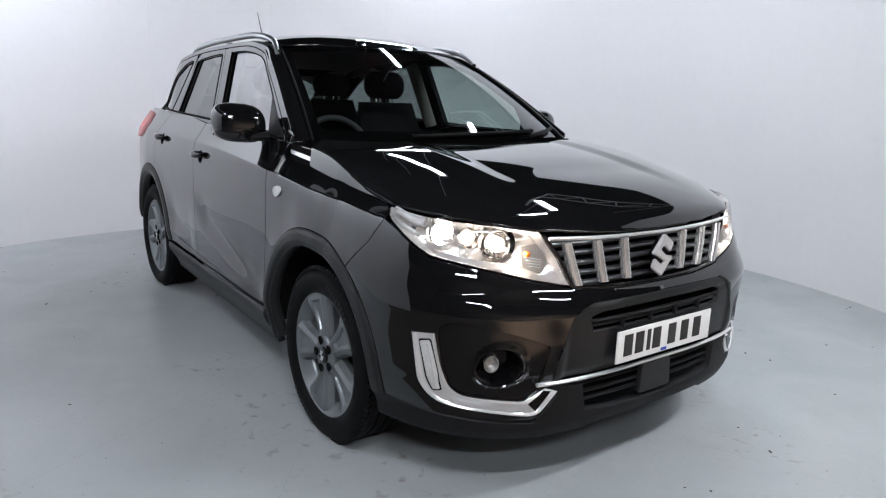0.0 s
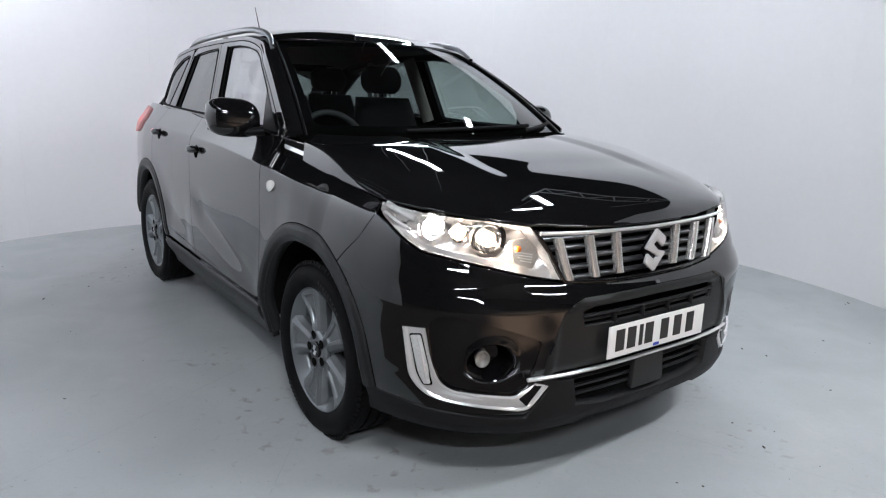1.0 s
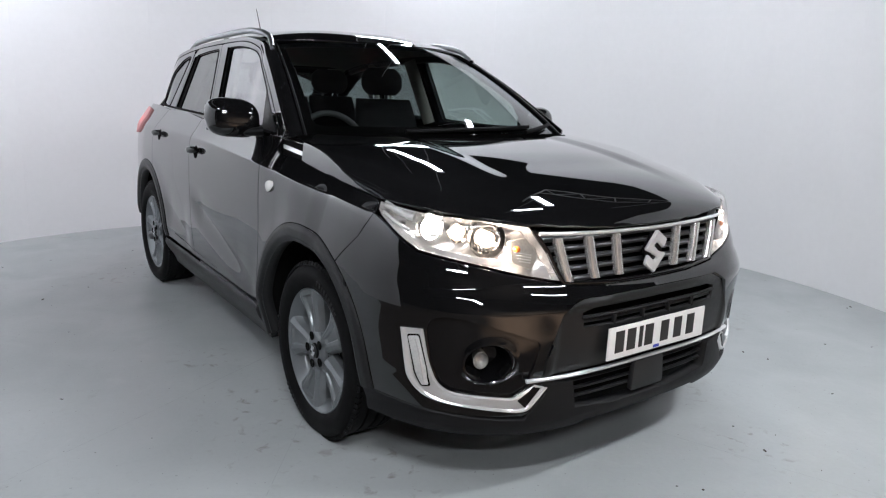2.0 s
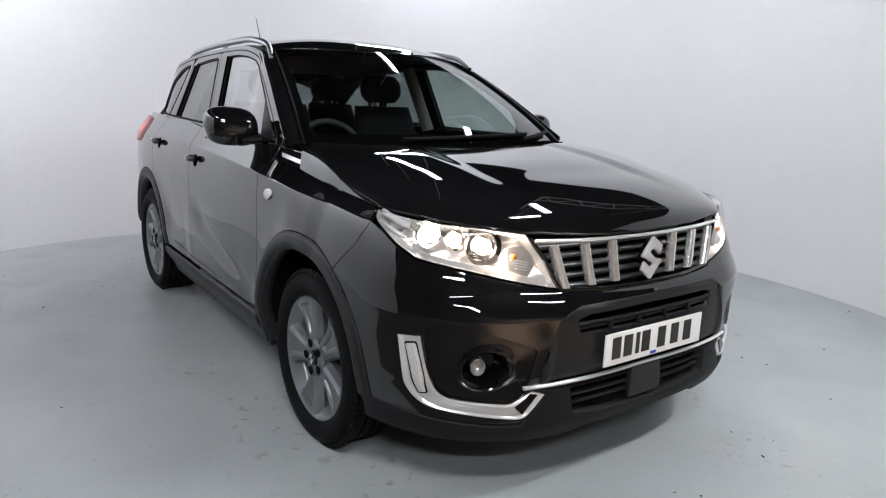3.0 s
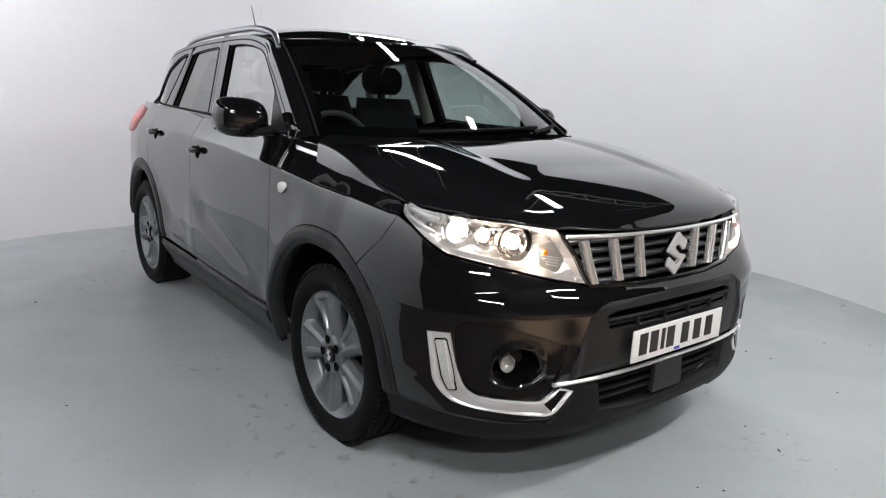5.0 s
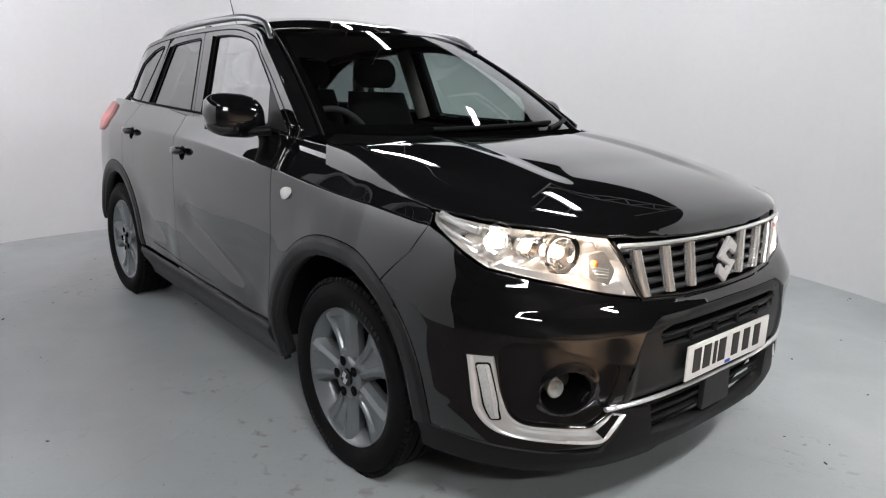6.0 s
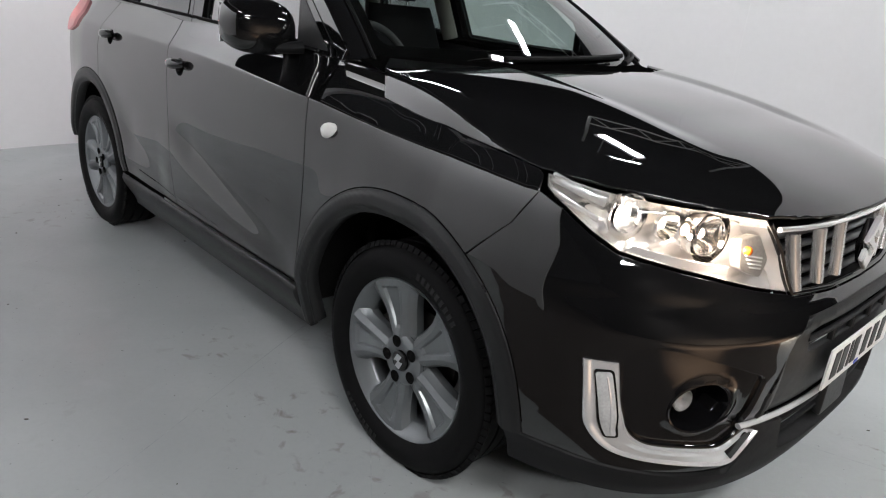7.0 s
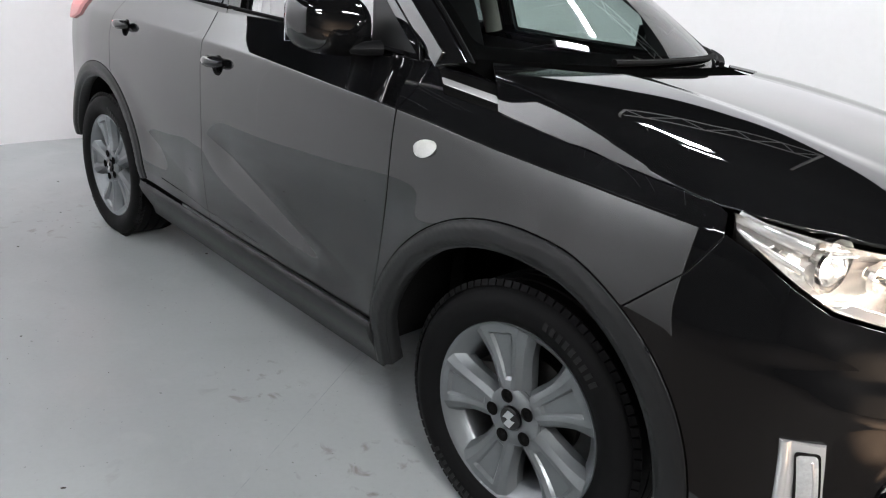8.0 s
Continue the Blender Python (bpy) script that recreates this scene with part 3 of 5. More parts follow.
structure(slab("ceiling", (22, 22, .1), (1, 0, HALL_H + .05), CEILING), "dark sheet roof of the hall")
# unseen dark walls, added to close the hall and keep reflections dark
for nm, size, at in (("wall_north", (22, .2, HALL_H), (1, 11.1, HALL_H / 2)), ("wall_south", (22, .2, HALL_H), (1, -11.1, HALL_H / 2)),
                     ("wall_east", (.2, 22, HALL_H), (6.1, 0, HALL_H / 2)), ("wall_west", (.2, 22, HALL_H), (-10.1, 0, HALL_H / 2))):
    structure(slab(nm, size, at, HALL), "unseen dark wall, added to close the hall")


def lamp_fitting(at, length, width=.09, turn=0.0, tilt=0.0, glowing=TUBE):
    """A ceiling batten: white tray with a bright diffuser under it. Tilted ones are added wall washers."""
    thing = empty("ceiling_light", "white ceiling batten with a bright diffuser, seen mirrored or added as fill", "ceiling light", "battens over the booth", at)
    thing.rotation_euler = (radians(tilt), 0, radians(turn))
    part("tray", block((length + .06, width + .04, .05), .008, 2), STEEL, thing, matrix=Matrix.Translation((0, 0, .035)))
    part("diffuser", block((length, width, .03), .006, 2), glowing, thing, "glowing white diffuser")
    # added shade keeps a washer's glow out of the paint's reflections
    if tilt:
        part("shade", block((length + .06, .008, .10), .003, 1), STEEL, thing, "white shade added to hide the diffuser from the car", matrix=Matrix.Translation((0, width / 2 + .026, .008)))
    rise = (HALL_H - at[2]) * Vector((0, math.sin(radians(tilt)), math.cos(radians(tilt))))
    for k in (-.4, .4):
        tube("drop_rod", [(k * length, rise.y * .04, .055), (k * length, rise.y, rise.z)], .006, STEEL, thing, sides=8, up=(0, 1, 0))
    return thing


# the two lamps at x 2.5 and 2.7 are added front fill
LAMPS = [(-4.38, 2.3, .77, 72, .08), (-2.85, 1.4, 1.5, -14, .06), (.7, -3.0, .8, 20, .07), (-.63, 1.73, .52, -8, .10), (-.25, 1.2, .48, 80, .06),
         (2.5, 1.3, 1.2, 90, .14), (2.7, -2.3, 1.2, 70, .14), (4.4, -3.0, 1.5, 56, .14)]
for x, y, ln, turn, wide in LAMPS:
    lamp_fitting((x, y, 3.3), ln, wide, turn, 0.0, TUBE if x < 1 else TUBE_FRONT)
for a in (-150, -130, -108, -86):     # unseen wall washers, added to brighten the south wall for the flank's reflections
    lamp_fitting((BOOTH[0] + 2.55 * math.cos(radians(a)), BOOTH[1] + 2.55 * math.sin(radians(a)), 3.35), .9, .12, a + 90, -64, TUBE_WASH)


def roof_truss(x, y, z, length, turn):
    """A light lattice beam with two chords and slanting bars."""
    thing = empty("roof_truss", "white painted steel lattice roof beam", "roof beam", "", (x, y, z))
    thing.rotation_euler = (0, 0, radians(turn))
    n = int(length / .45)
    for dz in (0, .30):
        tube("chord", [(0, 0, dz), (length, 0, dz)], .018, STEEL, thing, sides=8)
    for k in range(n):
        a, c = length * k / n, length * (k + .5) / n
        tube("brace", [(a, 0, 0), (c, 0, .30)], .011, STEEL, thing, sides=8, up=(0, 1, 0))
        tube("brace", [(c, 0, .30), (a + length / n, 0, 0)], .011, STEEL, thing, sides=8, up=(0, 1, 0))
    for a in (0, length):
        tube("hanger", [(a, 0, 0), (a, 0, HALL_H - z)], .02, STEEL, thing, sides=8, up=(0, 1, 0))
    return thing


roof_truss(-1.45, 2.45, 3.4, 2.1, 52)

# ---- the car ----
car = empty("car", "black compact sport utility car with lit headlamps", "car")


def both(name, outline, S, mat, parent=None, **kw):
    """The same panel on the car's right and left."""
    p = parent if isinstance(parent, (list, tuple)) else (parent or car,) * 2
    return [patch(name, outline, S, mat, p[i], mirror=bool(i), sign=1, **kw) for i in (0, 1)]


def arc_xz(c, r, a0, a1, n=24):
    return [(c[0] + r * math.cos(radians(a0 + (a1 - a0) * i / n)), c[1] + r * math.sin(radians(a0 + (a1 - a0) * i / n))) for i in range(n + 1)]


R_OUT, R_IN = .477, .414
SILL_TOP = .377
G = .0024                                # half of a shut line


def belt(x):
    """Where the flank meets the cabin side."""
    return float(np.interp(x, [-2.9, -2.55, -1.5, -.45], [1.15, 1.148, 1.122, 1.092]))


GAP_ANGLE = 57


def crease_lines(a, b):
    """The shoulder crease and a line close on either side of it."""
    xs = np.linspace(a, b, 60)
    return [[(float(x), float(crease_z(x)) + d) for x in xs] for d in (-.005, 0, .005)]


def dent_lines(a, b, z, slope, at):
    """The slanting crease at the foot of a door's hollow."""
    xs = np.linspace(a, b, 40)
    return [[(float(x), z - slope * (float(x) + at) + d) for x in xs] for d in (-.004, .004)]


fender_line = [(-.164, 1.012), (-.025, .992), (.13, .972), (.25, .958), (.336, .947)]
nose_gap = [tuple(wrap(u, z)[[0, 2]]) for u, z in ((1.104, .935), (1.101, .903), (1.148, .827))]
arch_f = arc_xz(ARCH[0], R_OUT, GAP_ANGLE, 173)
fender = both("fender", [(-.498, SILL_TOP), (-.480, .56), (-.471, .744), (-.471, .977), (-.466, 1.048), (-.458, 1.086), (-.235, 1.073), (-.215, 1.06), (-.185, 1.03)]
              + fender_line + [(.355, .938)] + nose_gap[1:] + arch_f, side, PAINT, res=.013, ridges=crease_lines(-.47, .34))
vent_shape = [(-.428, 1.078), (-.245, 1.070), (-.170, 1.012), (-.378, 1.027)]
vent = both("side_vent", rounded(vent_shape, .008), raised(side, .003, 1), DARK, fender, res=.02, depth=.006, label="matt black vent panel")
both("vent_mesh", rounded([(-.402, 1.066), (-.245, 1.058), (-.196, 1.020), (-.366, 1.035)], .006), raised(side, .005, 1), DARK, vent, res=.02, depth=.003)
both("vent_strip", rounded([(-.402, 1.058), (-.226, 1.043), (-.210, 1.029), (-.388, 1.045)], .004), raised(side, .010, 1), BRIGHT, vent, res=.01, depth=.006, label="bright strip in the vent")
rep_shape = [(-.353 + .037 * math.cos(a) + .002 * math.sin(a), .902 + .0225 * math.sin(a) + .008 * math.cos(a)) for a in np.linspace(0, 2 * math.pi, 28)[:-1]]
both("side_repeater", rep_shape, raised(side, lambda u, v: .002 + .009 * np.sqrt(np.maximum(0, 1 - ((u + .353) / .039) ** 2 - ((v - .902) / .026) ** 2)), 1), LENS_WHITE, fender, res=.006, depth=.006, label="clear oval side repeater")

split = [(-1.552, 1.108), (-1.535, 1.05), (-1.523, .972), (-1.510, .87), (-1.502, .72), (-1.500, .58), (-1.470, .45), (-1.455, SILL_TOP)]


def shifted(line, d):
    return [(x + d, z) for x, z in line]


def cup_ring(x, z):
    return [(x - .010 + .040 * math.cos(a), z - .006 + .034 * math.sin(a)) for a in np.linspace(0, 2 * math.pi, 29)[:-1]]


HANDLES = ((-1.385, .952), (-2.185, .988))
front_door = both("front_door", shifted([(-.500, SILL_TOP), (-.482, .56), (-.473, .744), (-.473, .977), (-.468, 1.048), (-.462, belt(-.46) - .002)], -2 * G)
                  + [(-.9, belt(-.9)), (-1.25, belt(-1.25))] + shifted(split, G), side, PAINT, res=.014, holes=[cup_ring(*HANDLES[0])], ridges=crease_lines(-1.5, -.48) + dent_lines(-1.50, -.66, .70, .26, 1.48))


def shut_line(line, S, sign, parents, depth=.007, name="shut_line"):
    """A near-black tube along a panel line, standing in for the shade in it."""
    pts = np.array(dense(line, .03, False))
    P = raised(S, -depth, sign)(pts[:, 0], pts[:, 1])
    for sgn, par in ((1, parents[0]), (-1, parents[1])):
        tube(name, [p * [1, sgn, 1] for p in P], .004, GAP, par, "dark strip for the shade in a panel line", sides=6, up=(0, 1, 0))


front_edge = [(-.500, SILL_TOP), (-.482, .56), (-.474, .744), (-.474, .977), (-.469, 1.048), (-.462, 1.086)]
shut_line(shifted(front_edge, -.0035), side, 1, front_door)
shut_line(split, side, 1, front_door)
shut_line([(-.235, 1.073), (-.212, 1.06), (-.183, 1.03)] + fender_line, side, 1, fender, .006)
shut_line(nose_gap[1:] + arch_f[:1], side, 1, fender, .006)
rear_edge = [(-2.30, 1.13), (-2.345, 1.03), (-2.36, .93), (-2.345, .80), (-2.315, .77)]
arch_r = arc_xz(ARCH[1], R_OUT, math.degrees(math.asin((.77 - ARCH[1][1]) / R_OUT)), 7.7)
rear_door = both("rear_door", shifted(split, -G)[::-1] + [(-1.9, belt(-1.9))] + rear_edge + [p for p in arch_r if p[0] > -2.31], side, PAINT, res=.018, holes=[cup_ring(*HANDLES[1])], ridges=crease_lines(-2.3, -1.52) + dent_lines(-1.99, -1.56, .60, .30, 2.0))
shut_line(shifted(rear_edge, -G), side, 1, rear_door)
arch_r2 = arc_xz(ARCH[1], R_OUT, 172, math.degrees(math.asin((.77 - ARCH[1][1]) / R_OUT)))
quarter = both("rear_quarter", shifted(rear_edge, -2 * G) + [p for p in arch_r2[::-1] if p[0] < -2.32] + [(-2.9, .39), (-2.9, belt(-2.9)), (-2.6, belt(-2.6))], side, PAINT, res=.025)
both("tail_lamp", rounded([(-2.895, 1.125), (-2.76, 1.115), (-2.72, 1.06), (-2.77, .985), (-2.895, .95)], .02), raised(side, .014, 1), TAIL, quarter, res=.02, depth=.03, label="glowing red tail lamp")
both("sill", [(-.505, SILL_TOP - .005), (-2.072, SILL_TOP - .005), (-2.078, .29), (-2.08, .208), (-.498, .208), (-.506, .29)],
     raised(side, lambda u, v: .020 * step(SILL_TOP + .004, SILL_TOP - .014, v) - .035 * step(SILL_TOP - .03, .208, v), 1), SATIN, res=.022, depth=.03, label="satin black plastic sill")


def arch_trim(c, a0, a1, label):
    ring = arc_xz(c, R_OUT, a0, a1, 40) + arc_xz(c, R_IN, a1, a0, 40)

    def lift(u, v):
        r = np.hypot(u - c[0], v - c[1])
        return .011 - .006 * step(R_OUT - .02, R_OUT, r) - .012 * step(R_IN + .02, R_IN, r)
    return both("arch_trim", ring, raised(side, lift, 1), SATIN, res=.009, depth=.045, label=label)


for c, a0, a1 in ((ARCH[0], 6, 172), (ARCH[1], 10, 170)):
    shut_line(arc_xz(c, R_OUT + .003, a0, a1, 40), side, 1, (car, car), .003)
# the door's pressed crease gets a dark tube as its shade
shut_line([(-1.86, .434), (-1.46, .412), (-1.08, .402)], side, 1, rear_door, .0035, "pressed_line_shade")
shut_line([(-.50, SILL_TOP - .002), (-2.03, SILL_TOP - .002)], side, 1, (car, car), .003)
arch_trim(ARCH[0], 2, 190, "satin black plastic wheel arch trim")
arch_trim(ARCH[1], 8, 172, "satin black plastic wheel arch trim")


def arch_liner(c, mirror):
    """The dark wheel well."""
    s = 1 if mirror else -1
    bm = bmesh.new()
    a = [arc_xz(c, .425, 0, 180, 30)]
    out = [bm.verts.new((x, s * (.865 if c is ARCH[0] else .815), z)) for x, z in a[0]]
    inn = [bm.verts.new((x, s * .50, z)) for x, z in a[0]]
    for i in range(30):
        bm.faces.new((out[i], out[i + 1], inn[i + 1], inn[i]))
    bm.faces.new(inn)
    return part("wheel_well", bm, DARK, car)


for c in ARCH:
    for mir in (False, True):
        arch_liner(c, mir)

# hood
rear_line = [(-.335, .71), (-.26, .645), (-.17, .56), (-.125, .47), (-.105, .25)]
hood_side = [(-.25, .796)] + [(float(x), float(hood_edge_y(x)) - .002) for x in (-.20, -.17, -.08, 0, .1, .2, .33, .40, .478, .55, .614, .68, .734, .762, .782, .793)]
half = [(x, -y) for x, y in rear_line[::-1]] + [(x, -y) for x, y in hood_side]
patch("hood", [(-.10, 0)] + half + [(.797, 0)] + [(x, -y) for x, y in half[::-1]], hood, PAINT, car, res=.012, sign=1, depth=.014,
      ridges=[[(float(x), s * (float(hood_edge_y(x)) - f * float(hood_rim(x)) - .002)) for x in np.linspace(-.32, .30, 60)] for s in (1, -1) for f in (.3, .6, .75, .87, 1.0, 1.12)] + [[(float(x), s * y) for x in np.linspace(-.1, .6, 40)] for s in (1, -1) for y in (.455, .43, .40, .36)])

# nose: lamps, grille, bumper, all on one sheet
lamp_low = [(.392, .723), (.517, .748), (.649, .779), (.758, .800), (.873, .820), (.945, .851), (1.02, .888), (1.085, .919)]
lamp_up = [(1.098, .942), (.945, .932), (.825, .924), (.677, .914), (.526, .896)]
lamp_in = [(.452, .82)]


def flipped(line):
    return [(-u, z) for u, z in line[::-1]]


def nose(name, line, mat, lift=0.0, mirrored=False, **kw):
    return patch(name, flipped(line) if mirrored else line, raised(wrap, lift, -1) if callable(lift) or lift else wrap, mat, kw.pop("parent", car), **kw)


def shrunk(line, k):
    c = np.mean(np.array(line), 0)
    return [tuple(c + (np.array(p) - c) * k) for p in line]


bump_low = [(1.092, .347), (.97, .337), (.85, .321), (.72, .309), (.537, .297), (.455, .385), (.476, .425), (.476, .483), (.448, .573), (.428, .635), (.36, .671)]
arch_b = [(around(x, z), z) for x, z in arc_xz(ARCH[0], R_OUT, 3, GAP_ANGLE - .5, 16)][::-1]
bump_half = [(.2, .697), (.385, .708)] + [(u + .004, z - .008) for u, z in lamp_low[:-1]] + [(1.096, .905), (1.143, .827)] + [(u - .004, z) for u, z in arch_b[:1]] + arch_b[1:] + bump_low
pocket = [(.858, .585), (.84, .49), (.803, .414), (.766, .391), (.573, .368), (.515, .40), (.508, .45), (.500, .49), (.492, .548), (.592, .586), (.68, .613), (.74, .629), (.80, .635), (.845, .620)]
lamp_base = curve([0, .392, .517, .649, .758, .873, .945, 1.02, 1.085, 1.3], [.70, .715, .740, .771, .792, .812, .843, .880, .911, .95])


def shoulder(u, z):
    """The bumper swells out just under the lamps."""
    a, edge = np.abs(u), lamp_base(np.abs(u))
    return .014 * step(.25, .55, a) * step(1.12, .80, a) * step(edge + .03, edge - .06, z) * step(.56, .72, z)


bumper = patch("front_bumper", [(0, .694)] + bump_half + [(0, .673)] + flipped(bump_half), raised(wrap, shoulder, -1), PAINT, car, holes=[rounded(pocket, .02), flipped(rounded(pocket, .02))], res=.0115, depth=.02)


FOG_U, FOG_Z = .652, .486
fog_ring = [(FOG_U + .078 * math.cos(a), FOG_Z + .062 * math.sin(a)) for a in np.linspace(0, 2 * math.pi, 37)[:-1]]


def pocket_depth(u, z):
    """A shallow recess with a raised brow round the fog lamp."""
    ring = np.hypot((np.abs(u) - FOG_U) * .8, z - FOG_Z)
    return -.012 + .008 * np.exp(-((ring - .060) / .014) ** 2)


drl_lens = [(.908, .561), (.875, .567), (.844, .468), (.831, .411), (.853, .408), (.877, .455)]
drl_seat = [(.912, .566), (.871, .572), (.840, .468), (.825, .407), (.856, .403), (.882, .452)]
bezel_out = [(.940, .582), (.930, .53), (.920, .478), (.910, .435), (.887, .397), (.865, .376), (.84, .362), (.79, .350), (.72, .340), (.62, .325), (.535, .312), (.498, .348), (.456, .393)]
bezel_in = [(.864, .588), (.853, .54), (.841, .492), (.823, .45), (.803, .416), (.788, .402), (.766, .390), (.73, .384), (.68, .379), (.62, .372), (.573, .367), (.54, .384), (.498, .406)]


def rounded_line(line, k=2):
    """Corners of an open line softened by cutting them."""
    p = [np.array(q, float) for q in line]
    for _ in range(k):
        out = [p[0]]
        for a, c in zip(p, p[1:]):
            out += [a * .75 + c * .25, a * .25 + c * .75]
        p = out + [p[-1]]
    return p


for mir in (False, True):
    nose("fog_pocket", [(u, z) for u, z in shrunk(pocket, 1.02)], PIANO, pocket_depth, mir, holes=[flipped(fog_ring) if mir else fog_ring], res=.012, depth=.004, parent=bumper, label="gloss black fog lamp recess")
    fl = -1 if mir else 1
    bz = ribbon("lamp_bezel", [(fl * u, z) for u, z in rounded_line(bezel_out)], [(fl * u, z) for u, z in rounded_line(bezel_in)], wrap, BRIGHT, bumper, "bright chrome daytime lamp surround", .009, .001, along=90, over=24, section=((0, .05, .11, .17, .24, .60, .90, .96, 1), (0, .9, 1, .9, .35, .55, .95, .9, .1)))
    nose("bezel_step", rounded(drl_seat, .008), PIANO, .0095, mir, res=.012, depth=.004, parent=bz)
    nose("daytime_lamp", rounded(drl_lens, .006), DRL_LENS, pillow(drl_lens, .004, .012, .0105), mir, res=.007, depth=.008, parent=bz, label="clear daytime running lamp strip")
    tube("lens_ridge", [raised(wrap, .0145, -1)(np.array(fl * u), np.array(z)) for u, z in ((.882, .556), (.868, .515), (.855, .468), (.846, .43), (.842, .415))], .0022, BRIGHT, bz, sides=8)
    nose("bezel_facet", [(.562, .362), (.506, .402), (.484, .396), (.538, .335)], PIANO, .0095, mir, res=.012, depth=.004, parent=bz, label="smoked dark facet at the end of the surround")
    s = 1 if mir else -1
    m = Matrix.Translation(wrap(-s * FOG_U, FOG_Z) + np.array([-.012, 0, 0])) @ Euler((0, 0, s * .50)).to_matrix().to_4x4() @ Euler((0, 0, radians(-90))).to_matrix().to_4x4()
    fog = part("fog_lamp", lathe([(.066, -.020), (.0645, .003), (.061, .001), (.056, -.014), (.049, -.045), (.043, -.075), (.036, -.088), (0, -.100)], 56), PIANO, bumper, "round fog lamp in a gloss black funnel", matrix=m @ Matrix.Diagonal((1.22, 1, 1, 1)))
    part("fog_lens", lathe([(.030, -.11), (.030, -.078), (.027, -.076), (.025, -.084), (.016, -.096), (0, -.100)], 40), FOG_BOWL, fog, "clear fog lamp lens", matrix=m @ Matrix.Translation((-s * .016, .042, -.004)) @ Matrix.Diagonal((.80, 1, .95, 1)))

mesh_top, mesh_low = .640, .576
mesh_hole = [(.30, mesh_top), (.348, .628), (.338, mesh_low), (0, mesh_low)]
mask_half = [(.335, .668), (.418, .634), (.442, .573), (.470, .483), (.470, .43)]
mask = patch("plate_panel", [(0, .669)] + mask_half + [(0, .432)] + flipped(mask_half), raised(wrap, lambda u, z: .004 - .012 * step(.46, .42, np.abs(u)) * step(.655, .635, z), -1), SATIN, car,
             holes=[[(0, mesh_top + .004)] + mesh_hole + flipped(mesh_hole[:-1])], res=.02, depth=.02, label="satin black panel behind the number plate")
patch("mesh_backing", [(-.47, .53), (.47, .53), (.47, .685), (-.47, .685)], raised(wrap, -.06, -1), DARK, mask, res=.04, depth=.004)
tube("mesh_bar", [wrap(u, .611) + np.array([-.012, 0, 0]) for u in np.linspace(-.348, .348, 25)], .008, PLASTIC, mask, sides=10, flat=.75)
tube("mesh_slat", [wrap(u, .593) + np.array([-.024, 0, 0]) for u in np.linspace(-.345, .345, 25)], .0055, SLAT, mask, sides=8)
for u in (-.205, -.068, .068, .205):
    tube("mesh_post", [wrap(u, z) + np.array([-.013, 0, 0]) for z in (.572, .59, .611)], .0085, PLASTIC, mask, sides=8, up=(1, 0, 0))
tube("chrome_strip", [wrap(u, .421 + .004 * (1 - abs(u) / .5)) + np.array([.004, 0, 0]) for u in np.linspace(-.53, .53, 41)], .0085, BRIGHT, car, "thin bright chrome strip across the bumper", sides=10, flat=.8)

lip = patch("lower_lip", [(1.094, .342), (.97, .332), (.85, .316), (.72, .304), (.537, .291), (.455, .378), (.478, .412), (.36, .398), (.352, .305), (.2, .292), (0, .290)]
            + flipped([(1.094, .342), (.97, .332), (.85, .316), (.72, .304), (.537, .291), (.455, .378), (.478, .412), (.36, .398), (.352, .305), (.2, .292)])
            + [(-1.07, .270), (-.8, .253), (-.53, .238), (-.33, .238), (-.29, .252), (0, .250), (.29, .252), (.33, .238), (.53, .238), (.8, .253), (1.07, .270)],
            raised(wrap, lambda u, z: .006 + .010 * step(.31, .275, z), -1), PLASTIC, car, res=.018, depth=.05, label="grained black plastic front lip")
patch("intake_backing", [(-.6, .2), (.6, .2), (.5, .42), (-.5, .42)], raised(wrap, -.07, -1), DARK, car, res=.05, depth=.004)
for z in (.334, .362, .392):
    tube("intake_slat", [wrap(u, z) + np.array([-.022, 0, 0]) for u in np.linspace(-.45, .45, 31)], .008, PLASTIC, lip, sides=8, flat=.7)
patch("radar_cover", rounded([(-.085, .305), (.085, .305), (.075, .412), (-.075, .412)], .01), raised(wrap, .002, -1), SATIN, lip, res=.02, depth=.02, label="square satin black sensor cover")
for k in (-1, 1):
    tube("intake_post", [wrap(k * .40, z) + np.array([-.016, 0, 0]) for z in (.31, .36, .41)], .008, PLASTIC, lip, sides=8)

# grille
grille_half = [(.30, .879), (.512, .890), (.443, .815), (.384, .716), (.2, .703)]
grille = patch("grille", [(0, .874)] + grille_half + [(0, .700)] + flipped(grille_half), raised(wrap, -.042, -1), DARK, car, res=.03, depth=.004, label="black grille with silver bars")
for z in (.722, .755, .788, .821, .852):
    w = float(np.interp(z, [.70, .716, .815, .89], [.37, .375, .435, .50]))
    tube("grille_slat", [wrap(u, z) + np.array([-.022, 0, 0]) for u in np.linspace(-w, w, 29)], .0115, SLAT, grille, sides=10, flat=.80)
both_rim = [(u, z) for u, z in [(0, .700), (.2, .703), (.384, .716), (.443, .815), (.508, .885)]]
tube("grille_rim", [wrap(u, z) + np.array([-.006, 0, 0]) for u, z in dense(flipped(both_rim) + both_rim[1:], .03, False)], .008, PIANO, grille, sides=10)
tube("grille_chrome", [wrap(u, .866 + .011 * (abs(u) / .5) ** 1.5) + np.array([.011, 0, 0]) for u in np.linspace(-.497, .497, 41)], .0065, BRIGHT, grille, "chrome strip along the top of the grille", sides=10)


